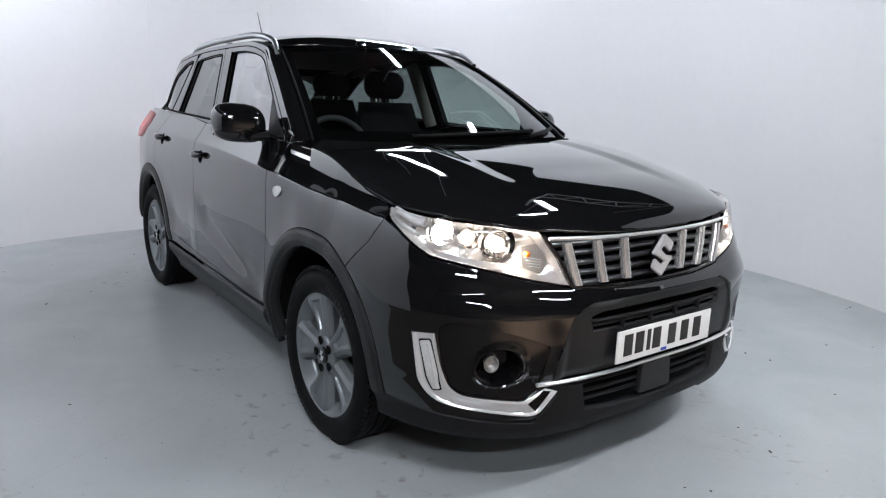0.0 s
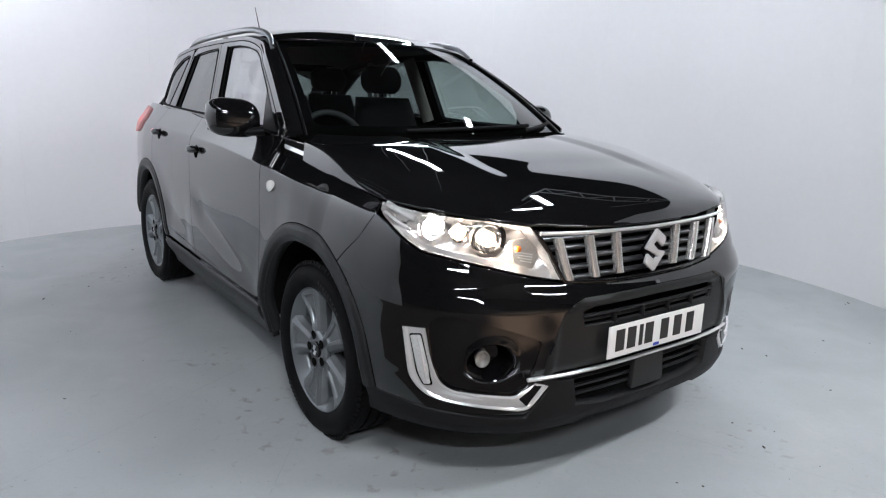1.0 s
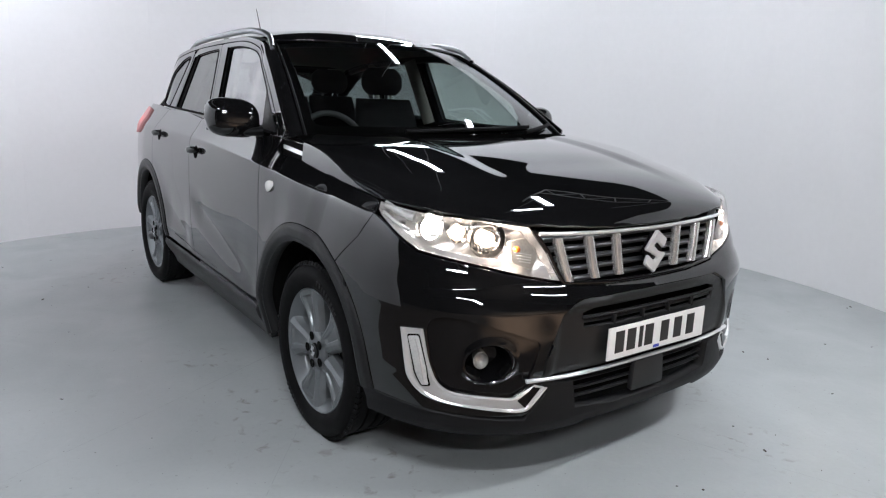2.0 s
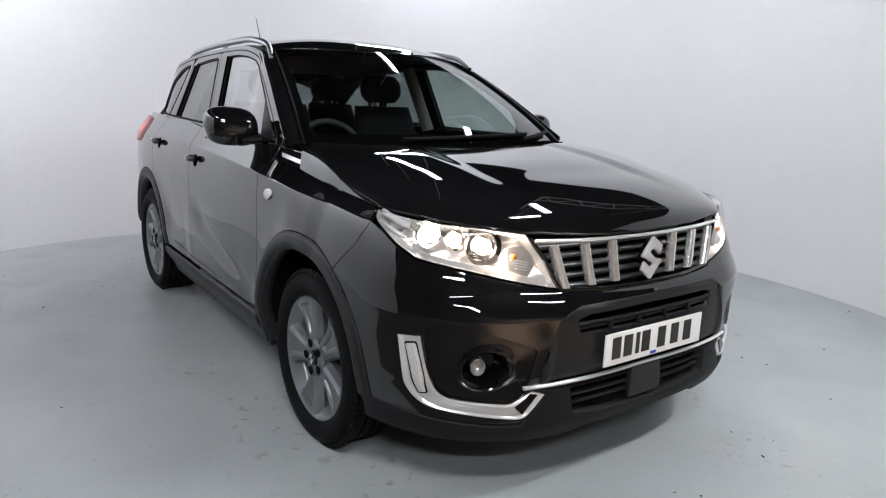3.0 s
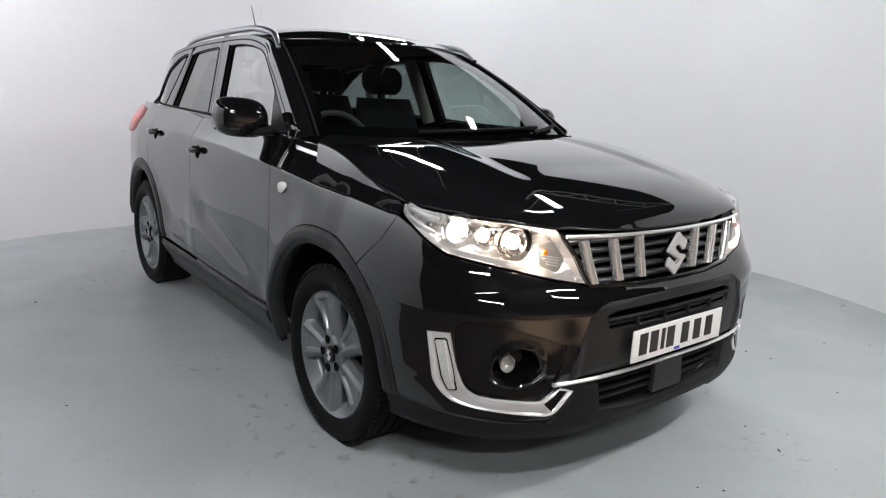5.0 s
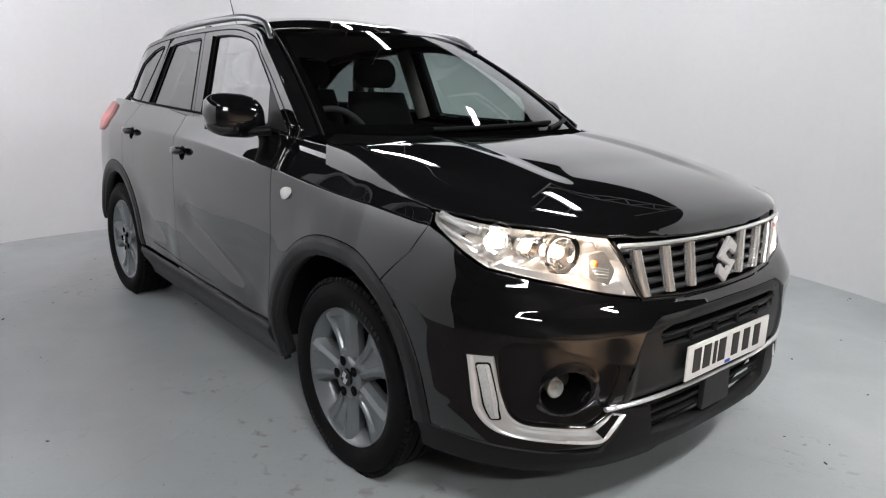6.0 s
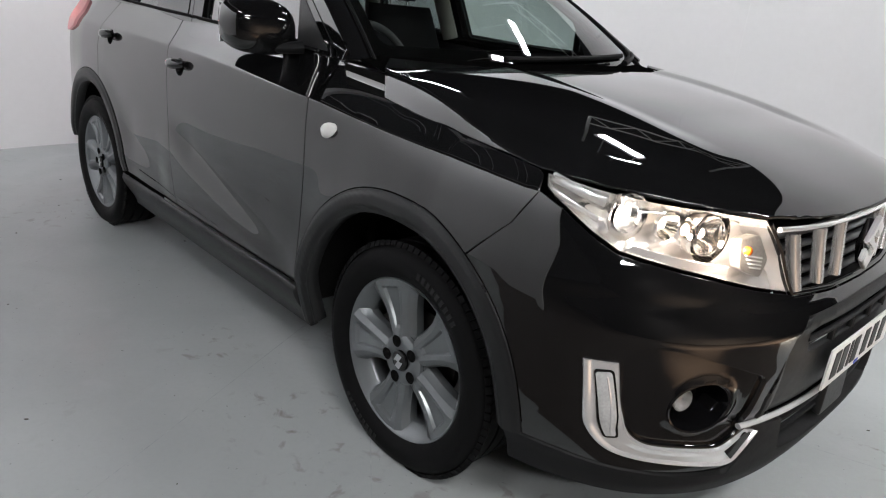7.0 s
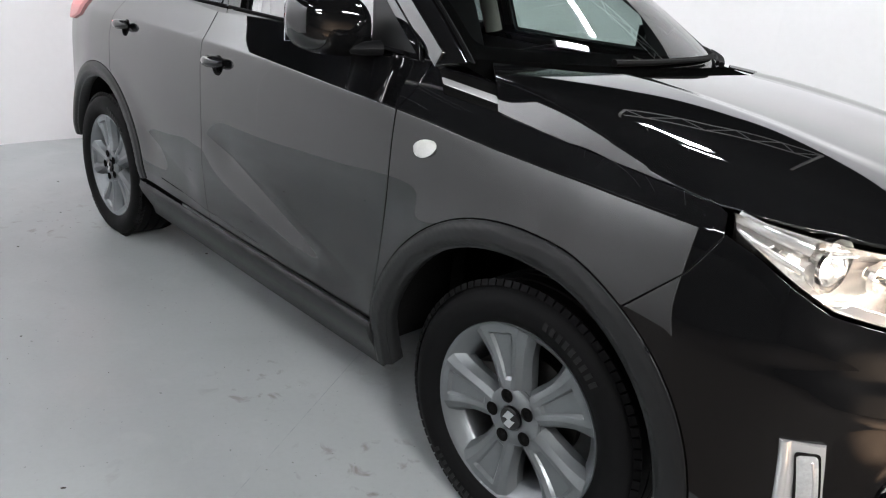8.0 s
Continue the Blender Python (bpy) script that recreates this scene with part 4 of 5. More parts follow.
def straight(u, z):
    """The nose with its upright profile made straight across the grille."""
    u, z = np.asarray(u, float), np.asarray(z, float)
    p, top, low = wrap(u, z), wrap(u, .859 + 0 * z), wrap(u, .742 + 0 * z)
    k = (z - .721) / (.859 - .721)
    p[..., 0] = low[..., 0] + (top[..., 0] - low[..., 0]) * k
    return p


for yb in (.155, .275, .395):
    for s in (1, -1):
        left = [(s * (yb * 1.06 + .018), .859), (s * (yb * .92 + .018), .721)]
        right = [(s * (yb * 1.06 - .016), .859), (s * (yb * .92 - .016), .721)]
        ribbon("grille_bar", left, right, straight, SILVER, grille, "satin silver upright grille bar", .012, .0, along=14, over=10, skirt=.010)


def badge():
    """A bright emblem: two slanted plates with a slot between them, on a black lozenge."""
    base = None
    for nm, mat, shape, x, t in (("badge", PIANO, [(-.050, .0), (-.004, .066), (.050, .0), (.004, -.066)], .820, .02),
                                 ("badge_plate", EMBLEM, [(-.056, .010), (.000, .076), (.054, .040), (.040, .008), (.004, .034), (-.014, .022), (.020, -.004), (-.004, -.012)], .832, .014),
                                 ("badge_plate", EMBLEM, [(.056, -.010), (.000, -.076), (-.054, -.040), (-.040, -.008), (-.004, -.034), (.014, -.022), (-.020, .004 - .012), (.004, .002)], .832, .014)):
        bm = bmesh.new()
        f = bm.faces.new([bm.verts.new((x, p[0], .789 + p[1])) for p in shape])
        geo = bmesh.ops.extrude_face_region(bm, geom=[f])
        bmesh.ops.translate(bm, vec=(-t, 0, 0), verts=[v for v in geo["geom"] if isinstance(v, bmesh.types.BMVert)])
        bmesh.ops.recalc_face_normals(bm, faces=bm.faces)
        bmesh.ops.bevel(bm, geom=list(bm.edges), offset=.0035, segments=2, affect="EDGES")
        base_or = part(nm, bm, mat, grille if base is None else base, "bright chrome emblem" if base is None else "")
        base = base or base_or
    return base


badge()


# number plate with plain bars for its characters
plate = part("number_plate", block((.006, .52, .111), .002, 2), WHITE_PLATE, car, "white number plate with black bars", matrix=Matrix.Translation((.874, 0, .513)))
for k, yc in enumerate((-.205, -.147, -.098, -.055, .03, .103, .176)):
    w = .018 if k == 2 else .042
    part("plate_bar", block((.002, w, .074), 0), INK, plate, smooth=False, matrix=Matrix.Translation((.878, yc, .516)))
part("plate_mark", block((.002, .03, .010), 0), BLUE, plate, smooth=False, matrix=Matrix.Translation((.878, -.01, .467)))

# headlamps
lamp_line = lamp_low + lamp_up + lamp_in


def headlamp(mir):
    s = 1 if mir else -1
    fl = -1 if mir else 1
    lens = nose("headlamp", lamp_line, COVER, 0.0, mir, res=.02, depth=.006, label="lit headlamp under a clear cover")
    lens.visible_shadow = False

    def deep(u, z):
        a = np.abs(u)
        wave = .008 * np.sin(a * 38) + .005 * np.sin(z * 90 + a * 20)
        return -.045 - .055 * step(.40, .55, a) * step(1.08, .85, a) + wave
    nose("lamp_bowl", shrunk(lamp_line, .985), HOUSING, deep, mir, res=.014, depth=.0, parent=lens, label="silver lamp housing")
    wallrim = dense(shrunk(lamp_line, .99), .03)
    verts, faces = [], []
    for u, z in wallrim:
        su = -u if mir else u
        a, n = wrap(su, z), normals_of(wrap, np.array(su), np.array(z))
        verts += [a, a + n * .115]
    k = len(wallrim)
    for i in range(k):
        j = (i + 1) % k
        faces.append((2 * i, 2 * i + 1, 2 * j + 1, 2 * j))
    shell("lamp_wall", verts, faces, HOUSING, lens)

    def unit(name, x, y, z, r, back, mat_bowl, bulb_r, bulb_mat, turn):
        m = Matrix.Translation((x, s * y, z)) @ Euler((0, 0, s * turn)).to_matrix().to_4x4() @ Euler((0, 0, radians(-90))).to_matrix().to_4x4()
        prof = [(r * 1.10, -.006), (r * 1.06, .004), (r, 0)] + [(r * math.sqrt(1 - q), -back * q) for q in (.2, .4, .6, .8, .93)] + [(r * .12, -back)]
        b = part(name, lathe(prof, 40), mat_bowl, lens, matrix=m)
        part("bulb", lathe([(0, -back * .95), (bulb_r * 1.3, -back * .9), (bulb_r * 1.3, -back * .5), (bulb_r * .8, -back * .38), (0, -back * .35)], 20), bulb_mat, b, "glowing bulb", matrix=m)
        return b, m
    p, m = unit("projector", .522, .722, .874, .036, .04, CHROME, .010, BULB_SOFT, .30)
    part("projector_lens", lathe([(.032, -.004), (.030, .008), (.022, .016), (.011, .021), (0, .022)], 32), COVER, p, "clear bulging projector lens", matrix=m)
    part("lamp_disc", lathe([(.026, -.020), (.014, -.018), (0, -.017)], 32), PROJECTOR, p, "bright lamp behind the lens", matrix=m)
    part("projector_shell", lathe([(.054, .004), (.051, -.012), (.046, -.026), (.040, -.036), (.036, -.038)], 40), REFLECTOR, lens, "bright reflector shell", matrix=m)
    _, M2 = unit("main_beam", .660, .612, .853, .041, .045, REFLECTOR, .009, BULB, .25)
    flasher = nose("indicator_back", rounded([(.582, .853), (.526, .862), (.478, .804), (.497, .766), (.564, .790)], .010), SMOKED, -.012, mir, res=.012, depth=.03, parent=lens, label="smoked grey indicator panel")
    m = Matrix.Translation(wrap(fl * .552, .828) + np.array([-.010, 0, 0])) @ Euler((0, 0, radians(-90))).to_matrix().to_4x4()
    part("amber_bulb", lathe([(.0105, -.008), (.0105, .002), (.008, .007), (.004, .009), (0, .0095)], 20), AMBER, flasher, "orange indicator bulb", matrix=m)
    for k3 in range(4):
        z3 = .812 - .008 * k3
        for k4 in range(9 - k3):
            at = wrap(fl * (.506 + .0068 * k4), z3 + .0012 * k4 - .002) + np.array([-.007, 0, 0])
            part("lens_rib", block((.004, .0048, .0038), .0012, 1), LENS_WHITE, flasher, matrix=Matrix.Translation(at))
    side_bowl, _ = unit("side_bowl", .592, .672, .866, .030, .030, REFLECTOR, .008, BULB, .28)
    part("lamp_fin", block((.030, .005, .070), .002, 2), DARK, lens, "dark fin beside the main lamp", matrix=Matrix.Translation((.650, s * .571, .868)) @ Euler((0, 0, s * .3)).to_matrix().to_4x4())
    part("lamp_fin", block((.050, .004, .075), .0015, 2), CHROME, lens, "bright fin between the lamps", matrix=Matrix.Translation((.615, s * .640, .858)) @ Euler((0, 0, s * .5)).to_matrix().to_4x4())
    nose("lamp_sill", [(.60, .778), (.72, .797), (.86, .822), (.84, .832), (.72, .812), (.60, .795)], HOUSING, -.012, mir, res=.012, depth=.03, parent=lens, label="bright ledge along the foot of the lamp")
    part("main_shell", lathe([(.060, .006), (.058, -.010), (.053, -.026), (.047, -.040), (.040, -.044)], 40), REFLECTOR, lens, "bright reflector shell", matrix=M2)
    part("main_ring", lathe([(.043, -.006), (.046, .002), (.043, .007), (.041, .004), (.041, -.006)], 48), CHROME, lens, matrix=M2)
    part("main_dome", lathe([(.040, .004), (.038, .013), (.030, .024), (.015, .030), (0, .032)], 40), COVER, lens, "clear dome over the main lamp", matrix=M2)
    for k2, (u0, z0, u1, z1) in enumerate(((.91, .905, 1.06, .933), (.92, .868, 1.05, .910))):
        tube("light_guide", [wrap((-1 if mir else 1) * (u0 + (u1 - u0) * t), z0 + (z1 - z0) * t) + np.array([-.03, -s * .018, 0]) for t in np.linspace(0, 1, 8)], .0045 + .003 * (1 - k2), (BRIGHT, HOUSING)[k2], lens, "bright lamp trim rib", sides=10, flat=1.5)
    return lens


headlamp(False)
headlamp(True)
for s in (-1, 1):
    beam = bpy.data.lights.new("headlamp_beam", "SPOT")
    beam.energy, beam.color, beam.spot_size, beam.spot_blend, beam.shadow_soft_size = 4200, (1.0, .80, .60), radians(60), .8, .05
    spot = new("headlamp_beam", beam)
    spot.matrix_world = look((.80, s * .62, .84), (4.0, s * .75, .05))
    for x, y, z, power in ((.610, .685, .850, .22), (.700, .600, .838, 1.6)):
        bulb = bpy.data.lights.new("headlamp_filament", "POINT")
        bulb.energy, bulb.color, bulb.shadow_soft_size = power * 2.4, (1.0, .80, .63), .012
        new("headlamp_filament", bulb).location = (x, s * y, z)

    tail = bpy.data.lights.new("tail_lamp_bulb", "POINT")
    tail.energy, tail.color, tail.shadow_soft_size = 1.2, (1.0, .12, .10), .04
    new("tail_lamp_bulb", tail).location = (-3.04, s * .78, 1.05)

# cabin: roof, pillars, doors' frames and glass
roof_x = [-2.84, -2.6, -2.3, -2.0, -1.7, -1.4, -1.2, -1.18, -1.12]
roof_half = [(x, -float(edge_y(x)) + .001) for x in roof_x]
front_roof = [(-.92 - .20 * (k * k), -.60 * k) for k in (.8, .6, .4, .2)]
patch("roof", roof_half + front_roof + [(-.92, 0)] + [(x, -y) for x, y in front_roof[::-1]] + [(x, -y) for x, y in roof_half[::-1]], roof, PAINT, car, res=.035, sign=1, depth=.01)


def top_line(xs, drop):
    return [(float(x), float(edge_z(x)) - drop - .022 * float(step(-1.25, -.95, x)) * (drop > 0)) for x in xs]


CANT = .022
both("cant_rail", top_line(np.linspace(-2.88, -.43, 50), 0.0) + top_line(np.linspace(-.44, -2.88, 50), CANT), glasshouse, PAINT, res=.006, depth=.012)
f_glass = [(-1.515, 1.487), (-1.375, 1.488), (-1.25, 1.478), (-1.137, 1.457), (-1.035, 1.412), (-.935, 1.360), (-.845, 1.308), (-.770, 1.262), (-.70, 1.117), (-1.435, 1.122)]
r_glass = [(-2.045, 1.456), (-1.86, 1.473), (-1.685, 1.482), (-1.602, 1.128), (-2.165, 1.143)]
q_glass = [(-2.79, 1.160), (-2.66, 1.255), (-2.50, 1.36), (-2.33, 1.430), (-2.21, 1.453), (-2.17, 1.450), (-2.26, 1.31), (-2.375, 1.150)]
f_frame = [(-1.555, 1.10), (-1.605, 1.30), (-1.650, 1.49), (-1.652, 1.505)] + top_line(np.linspace(-1.6, -.52, 34), CANT + .003) + [(-.50, 1.09)]
r_frame = [(-2.245, 1.12), (-2.20, 1.25), (-2.15, 1.36), (-2.10, 1.464)] + top_line(np.linspace(-2.05, -1.70, 10), CANT + .003) + [(-1.658, 1.507), (-1.611, 1.30), (-1.561, 1.10)]
q_frame = [(-2.88, 1.12), (-2.85, 1.20)] + top_line(np.linspace(-2.75, -2.12, 20), CANT + .003) + [(-2.156, 1.36), (-2.206, 1.25), (-2.251, 1.12)]
for frame_line, glass_line, door, nm, mat in ((f_frame, f_glass, front_door, "window_frame", GLASS), (r_frame, r_glass, rear_door, "window_frame", TINT), (q_frame, q_glass, quarter, "pillar_panel", TINT)):
    both(nm, frame_line, glasshouse, PAINT, door, holes=[rounded(glass_line, .02)], res=.025, depth=.02)
    panes = both("window_pane", shrunk(rounded(glass_line, .02), 1.01), raised(glasshouse, -.008, 1), mat, door, res=.04, depth=.003)
    for g in panes:
        g.visible_shadow = False
    for sgn in (1, -1):
        pts = [glasshouse(x, z) * [1, sgn, 1] for x, z in dense(rounded(glass_line, .02), .03)]
        tube("window_seal", pts, .0032, RUBBER, door[0] if sgn == 1 else door[1], "black rubber window seal", sides=8, up=(0, 1, 0), closed=True)
both("mirror_triangle", rounded([(-.780, 1.268), (-.708, 1.108), (-.52, 1.104)], .006), raised(glasshouse, .003, 1), SATIN, front_door, res=.025, depth=.006, label="black plastic mirror corner")
both("glass_channel", [(-1.556, 1.490), (-1.517, 1.486), (-1.437, 1.120), (-1.478, 1.120)], raised(glasshouse, .0015, 1), GAP, front_door, res=.03, depth=.004, label="black rubber glass channel")
both("glass_channel", [(-2.094, 1.446), (-2.046, 1.453), (-2.166, 1.145), (-2.222, 1.143)], raised(glasshouse, .0015, 1), GAP, rear_door, res=.03, depth=.004, label="black rubber glass channel")
for sgn in (1, -1):
    for a, b, d in ((-.56, -1.535, front_door), (-1.56, -2.22, rear_door), (-2.25, -2.6, quarter)):
        pts = [(x, sgn * (float(glasshouse(x, belt(x) + .012)[1]) - .012), belt(x) + .006) for x in np.linspace(a, b, 20)]
        tube("belt_seal", pts, .0055, RUBBER, d[0] if sgn == 1 else d[1], "black rubber belt seal", sides=10)
    tube("pillar_gap", [glasshouse(x, float(edge_z(x)) - CANT - .002 - .022 * float(step(-1.25, -.95, x))) * [1, sgn, 1] + np.array([0, sgn * .004, 0]) for x in np.linspace(-2.6, -.5, 60)], .005, RUBBER, car, "black door shut line seal", sides=8)

# windscreen
scr = patch("windscreen", rounded([(-.93, .0), (.93, .0), (.93, .985), (-.93, .985)], .03), screen, SCREEN_GLASS, car, res=.05, sign=1, depth=.004, label="tinted laminated windscreen")
scr.visible_shadow = False
band_in = rounded([(-.885, .085), (.885, .085), (.885, .925), (-.885, .925)], .05)
patch("screen_band", [(-.95, -.01), (.95, -.01), (.95, .99), (-.95, .99)], raised(screen, -.006, 1), GAP, scr, holes=[band_in], res=.05, sign=1, depth=.0, label="black printed windscreen border")
for sgn in (1, -1):
    strip = [(sgn * .935, -.02), (sgn * 1.034, -.02), (sgn * 1.038, 1.0), (sgn * .935, 1.0)]
    patch("windscreen_pillar", strip, raised(screen, lambda u, v: .002 + .012 * step(.93, .965, np.abs(u)) - .010 * np.maximum((np.abs(u) - .99) / .045, 0) ** 2, 1), PAINT, car, res=.014, sign=1, depth=.012, label="gloss black windscreen pillar")
    tube("pillar_seal", [raised(screen, .008, 1)(np.array(sgn * .935), np.array(v)) for v in np.linspace(-.02, 1, 30)], .006, RUBBER, car, sides=8)
# cowl under the screen
cowl = []
for k in np.linspace(-1, 1, 41):
    a = screen(k, 0.03)
    cowl.append([a + np.array([0, 0, -.004]), a + np.array([.10, 0, -.022]), a + np.array([.22, 0, -.05])])
verts = [p for r in cowl for p in r]
faces = [(3 * i + j, 3 * i + 3 + j, 3 * i + 4 + j, 3 * i + 1 + j) for i in range(40) for j in range(2)]
shell("cowl", verts, faces, GAP, car, "black plastic cowl")


def wiper(base_u, tip_u, v0, v1):
    arm = tube("wiper_arm", [raised(screen, .020, 1)(np.array(base_u + (tip_u - base_u) * t), np.array(v0 + (v1 - v0) * t)) for t in np.linspace(0, 1, 14)], [.010 - .005 * t for t in np.linspace(0, 1, 14)], RUBBER, car, "black wiper arm", sides=8)
    tube("wiper_blade", [raised(screen, .010, 1)(np.array(base_u + (tip_u - base_u) * t), np.array(v0 + (v1 - v0) * t + .012)) for t in np.linspace(.1, 1.2, 24)], .0065, RUBBER, arm, sides=8, flat=1.4)


wiper(-.45, .36, .012, .050)
wiper(.40, .86, .010, .075)

# roof rails and aerial
for sgn in (1, -1):
    xs = np.linspace(-1.0, -2.36, 40)
    t = np.linspace(0, 1, 40)
    bow = np.clip(np.minimum(t, 1 - t) / .13, 0, 1)
    pts = [(x, sgn * (float(edge_y(x)) - .028), float(edge_z(x)) + .008 + .026 * (1 - (1 - b) ** 2)) for x, b in zip(xs, bow)]
    rail = tube("roof_rail", pts, [.010 + .008 * b for b in bow], RAIL, car, "silver roof rail", sides=14, flat=.85)
    for x in (-1.03, -1.72, -2.33):
        part("rail_foot", block((.06, .016, .022), .006, 2), PIANO, rail, matrix=Matrix.Translation((x, sgn * (float(edge_y(x)) - .028), float(edge_z(x)) + .004)))
tube("aerial", [(-2.62, 0, 1.52), (-2.68, 0, 1.62), (-2.79, 0, 1.84)], [.010, .004, .0022], RUBBER, car, "thin black roof aerial", sides=8)

# rear
rear_glass = [(-.52, 1.17), (.52, 1.17), (.46, 1.42), (-.46, 1.42)]
patch("tailgate", [(-.74, .40), (.74, .40), (.76, 1.0), (.66, 1.15), (.56, 1.455), (-.56, 1.455), (-.66, 1.15), (-.76, 1.0)], rear, PAINT, car, holes=[rounded(rear_glass, .06)], res=.06, sign=-1)
rg = patch("rear_window", rounded(rear_glass, .06), raised(rear, -.006, -1), TINT, car, res=.08, sign=-1, depth=.003, label="dark rear window")
rg.visible_shadow = False


# door handles and mirrors
def handle(x, z, door, mir):
    s = 1 if mir else -1
    y = float(half_width(x, z))
    ring = cup_ring(x, z)
    cx, cz = x - .010, z
    rows = []
    for k, (sc, dep) in enumerate(((1.0, .0), (.98, .012), (.80, .024), (.4, .030), (.02, .031))):
        rows.append([(cx + (px - cx) * sc, s * (float(half_width(px, pz)) - dep), cz + (pz - cz) * sc) for px, pz in ring])
    part("handle_cup", loft(rows, False), PIANO, door, "dark hollow behind the handle")
    pts = [(x + .040 - .112 * t, s * (y + .002 + .026 * math.sin(math.pi * t) ** .45), z + .010 - .006 * t) for t in np.linspace(0.01, .99, 20)]
    tube("door_handle", pts, [.014 + .006 * math.sin(math.pi * t) ** .6 for t in np.linspace(0, 1, 20)], PAINT, door, "gloss black pull handle", sides=14, flat=1.0)


for mir in (0, 1):
    handle(*HANDLES[0], front_door[mir], bool(mir))
    handle(*HANDLES[1], rear_door[mir], bool(mir))


def door_mirror(mir):
    s = 1 if mir else -1
    mid = .905
    rings = []
    for t in np.linspace(-1, 1, 25):
        w = (1 - abs(t) ** 3.2) ** (1 / 2.6)
        cy = s * (mid + .112 * t)
        cz = 1.152 + .006 * t
        ring = []
        for k in range(32):
            a = 2 * math.pi * k / 32
            c, sn = math.cos(a), math.sin(a)
            r = (abs(c) ** 2.6 + abs(sn) ** 2.6) ** (-1 / 2.6)
            fx = .085 if c > 0 else .045
            ring.append((-.745 - .035 * (t + 1) * .5 + fx * r * c * max(w, .02), cy, cz + .083 * r * sn * max(w, .02) - .010 * (c > 0) * c))
        rings.append(ring)
    head = part("door_mirror", loft(rings), PAINT, car, "gloss black door mirror")
    part("mirror_glass", block((.004, .19, .115), .001, 1), CHROME, head, "mirror glass", matrix=Matrix.Translation((-.812, s * mid, 1.152)))
    tube("mirror_arm", [(-.66, s * .80, 1.10), (-.675, s * .84, 1.095), (-.70, s * .86, 1.092), (-.73, s * .89, 1.105)], [.034, .03, .026, .026], PLASTIC, head, "black plastic mirror foot", sides=12, flat=.6)


door_mirror(False)
door_mirror(True)


# wheels
def wheel(x, y, mir, spin=0.0):
    """Alloy wheel with five broad grooved spokes, tyre, brake disc; outer face towards -y."""
    rim = lathe([(.205, .17), (.194, .06), (.196, .036), (.200, .030), (.214, .014), (.227, .000), (.233, -.007), (.237, -.009), (.240, -.005), (.240, .010), (.236, .19), (.205, .17)], 96)
    w = part("wheel", rim, ALLOY, car, "grey five-spoke alloy wheel")
    part("hub_face", lathe([(.0, -.001), (.030, -.001), (.033, -.005), (.048, -.006), (.066, -.005), (.074, .002), (.076, .05), (0, .05)], 60), ALLOY, w)
    wide = curve([.062, .09, .11, .15, .17, .20, .234], [.040, .048, .051, .060, .067, .082, .104])
    cut = curve([.085, .15, .205], [.009, .022, .034])
    rows = []
    for r in (.062, .080, .092, .10, .12, .14, .16, .18, .20, .208, .214, .224, .234):
        S, c = float(wide(r)), max(float(cut(r)), .002)
        deep = .010 * float(step(.086, .105, np.array(r))) * (1.0 if r < .212 else 0.0)
        base = .004 - .010 * float(step(.09, .22, np.array(r))) + .004 * math.sin(math.pi * min(max((r - .06) / .15, 0), 1))
        mid, low = c + .32 * (S - c), c + .72 * (S - c)
        half = [(c * .80, base + deep), (c, base + .003), (c + .005, base + .0012), (mid, base + .0004), (low, base + .009), (S - .004, base + .024), (S, base + .030), (S, base + .055)]
        prof = [(-x, y) for x, y in half[::-1]] + half
        if deep == 0:
            prof = [(x, min(y, base + .0005) if abs(x) <= c else y) for x, y in prof]
        rows.append([(x, y - .007 * float(step(.20, .09, np.array(r))), math.sqrt(max(r * r - x * x, 0))) for x, y in prof])
    for k in range(5):
        bm = loft(rows, True)
        sp = part("spoke", bm, ALLOY, w, matrix=Euler((0, radians(72 * k), 0)).to_matrix().to_4x4())
        sp.data.set_sharp_from_angle(angle=radians(18))
    R = AXLE_Z + .010
    prof = [(.232, .004), (.240, -.008), (.262, -.022), (.290, -.028), (.312, -.020), (.325, -.006), (R - .003, .012)]
    prof += [(R, .02), (R, .052), (R - .010, .053), (R - .010, .061), (R, .062), (R + .001, .098), (R - .010, .099), (R - .010, .107), (R + .001, .108), (R, .143), (R - .010, .144), (R - .010, .152), (R, .153), (R - .001, .18)]
    prof += [(.325, .2), (.29, .21), (.235, .19)]
    ty = part("tyre", lathe(prof, 120), RUBBER, w, "black road tyre with tread grooves")
    bm = bmesh.new()
    for k in range(88):
        a = 2 * math.pi * k / 88
        m = Euler((0, -a, 0)).to_matrix().to_4x4() @ Matrix.Translation((R - .0075, .016, 0)) @ Euler((0, 0, radians(25))).to_matrix().to_4x4()
        g = bmesh.ops.create_cube(bm, size=1, matrix=m @ Matrix.Diagonal((.016, .048, .0195, 1)))
    tagged(part("shoulder_tread", bm, RUBBER, ty, smooth=False), "", "", "", "stuff")
    bm = bmesh.new()
    for k in list(range(25, 58, 4)) + list(range(205, 238, 4)):
        m = Euler((0, -radians(k), 0)).to_matrix().to_4x4() @ Matrix.Translation((.287, -.0275, 0))
        bmesh.ops.create_cube(bm, size=1, matrix=m @ Matrix.Diagonal((.020, .0025, .011, 1)))
    tagged(part("sidewall_mark", bm, RUBBER_MARK, ty, "plain raised bars on the tyre wall", smooth=False), "plain raised bars on the tyre wall", "", "", "stuff")
    part("brake_disc", lathe([(.05, .075), (.135, .075), (.135, .095), (.05, .095)], 48), IRON, w, "grey iron brake disc")
    part("caliper", block((.09, .07, .15), .015, 2), IRON, w, matrix=Matrix.Translation((-.10, .085, .04)))
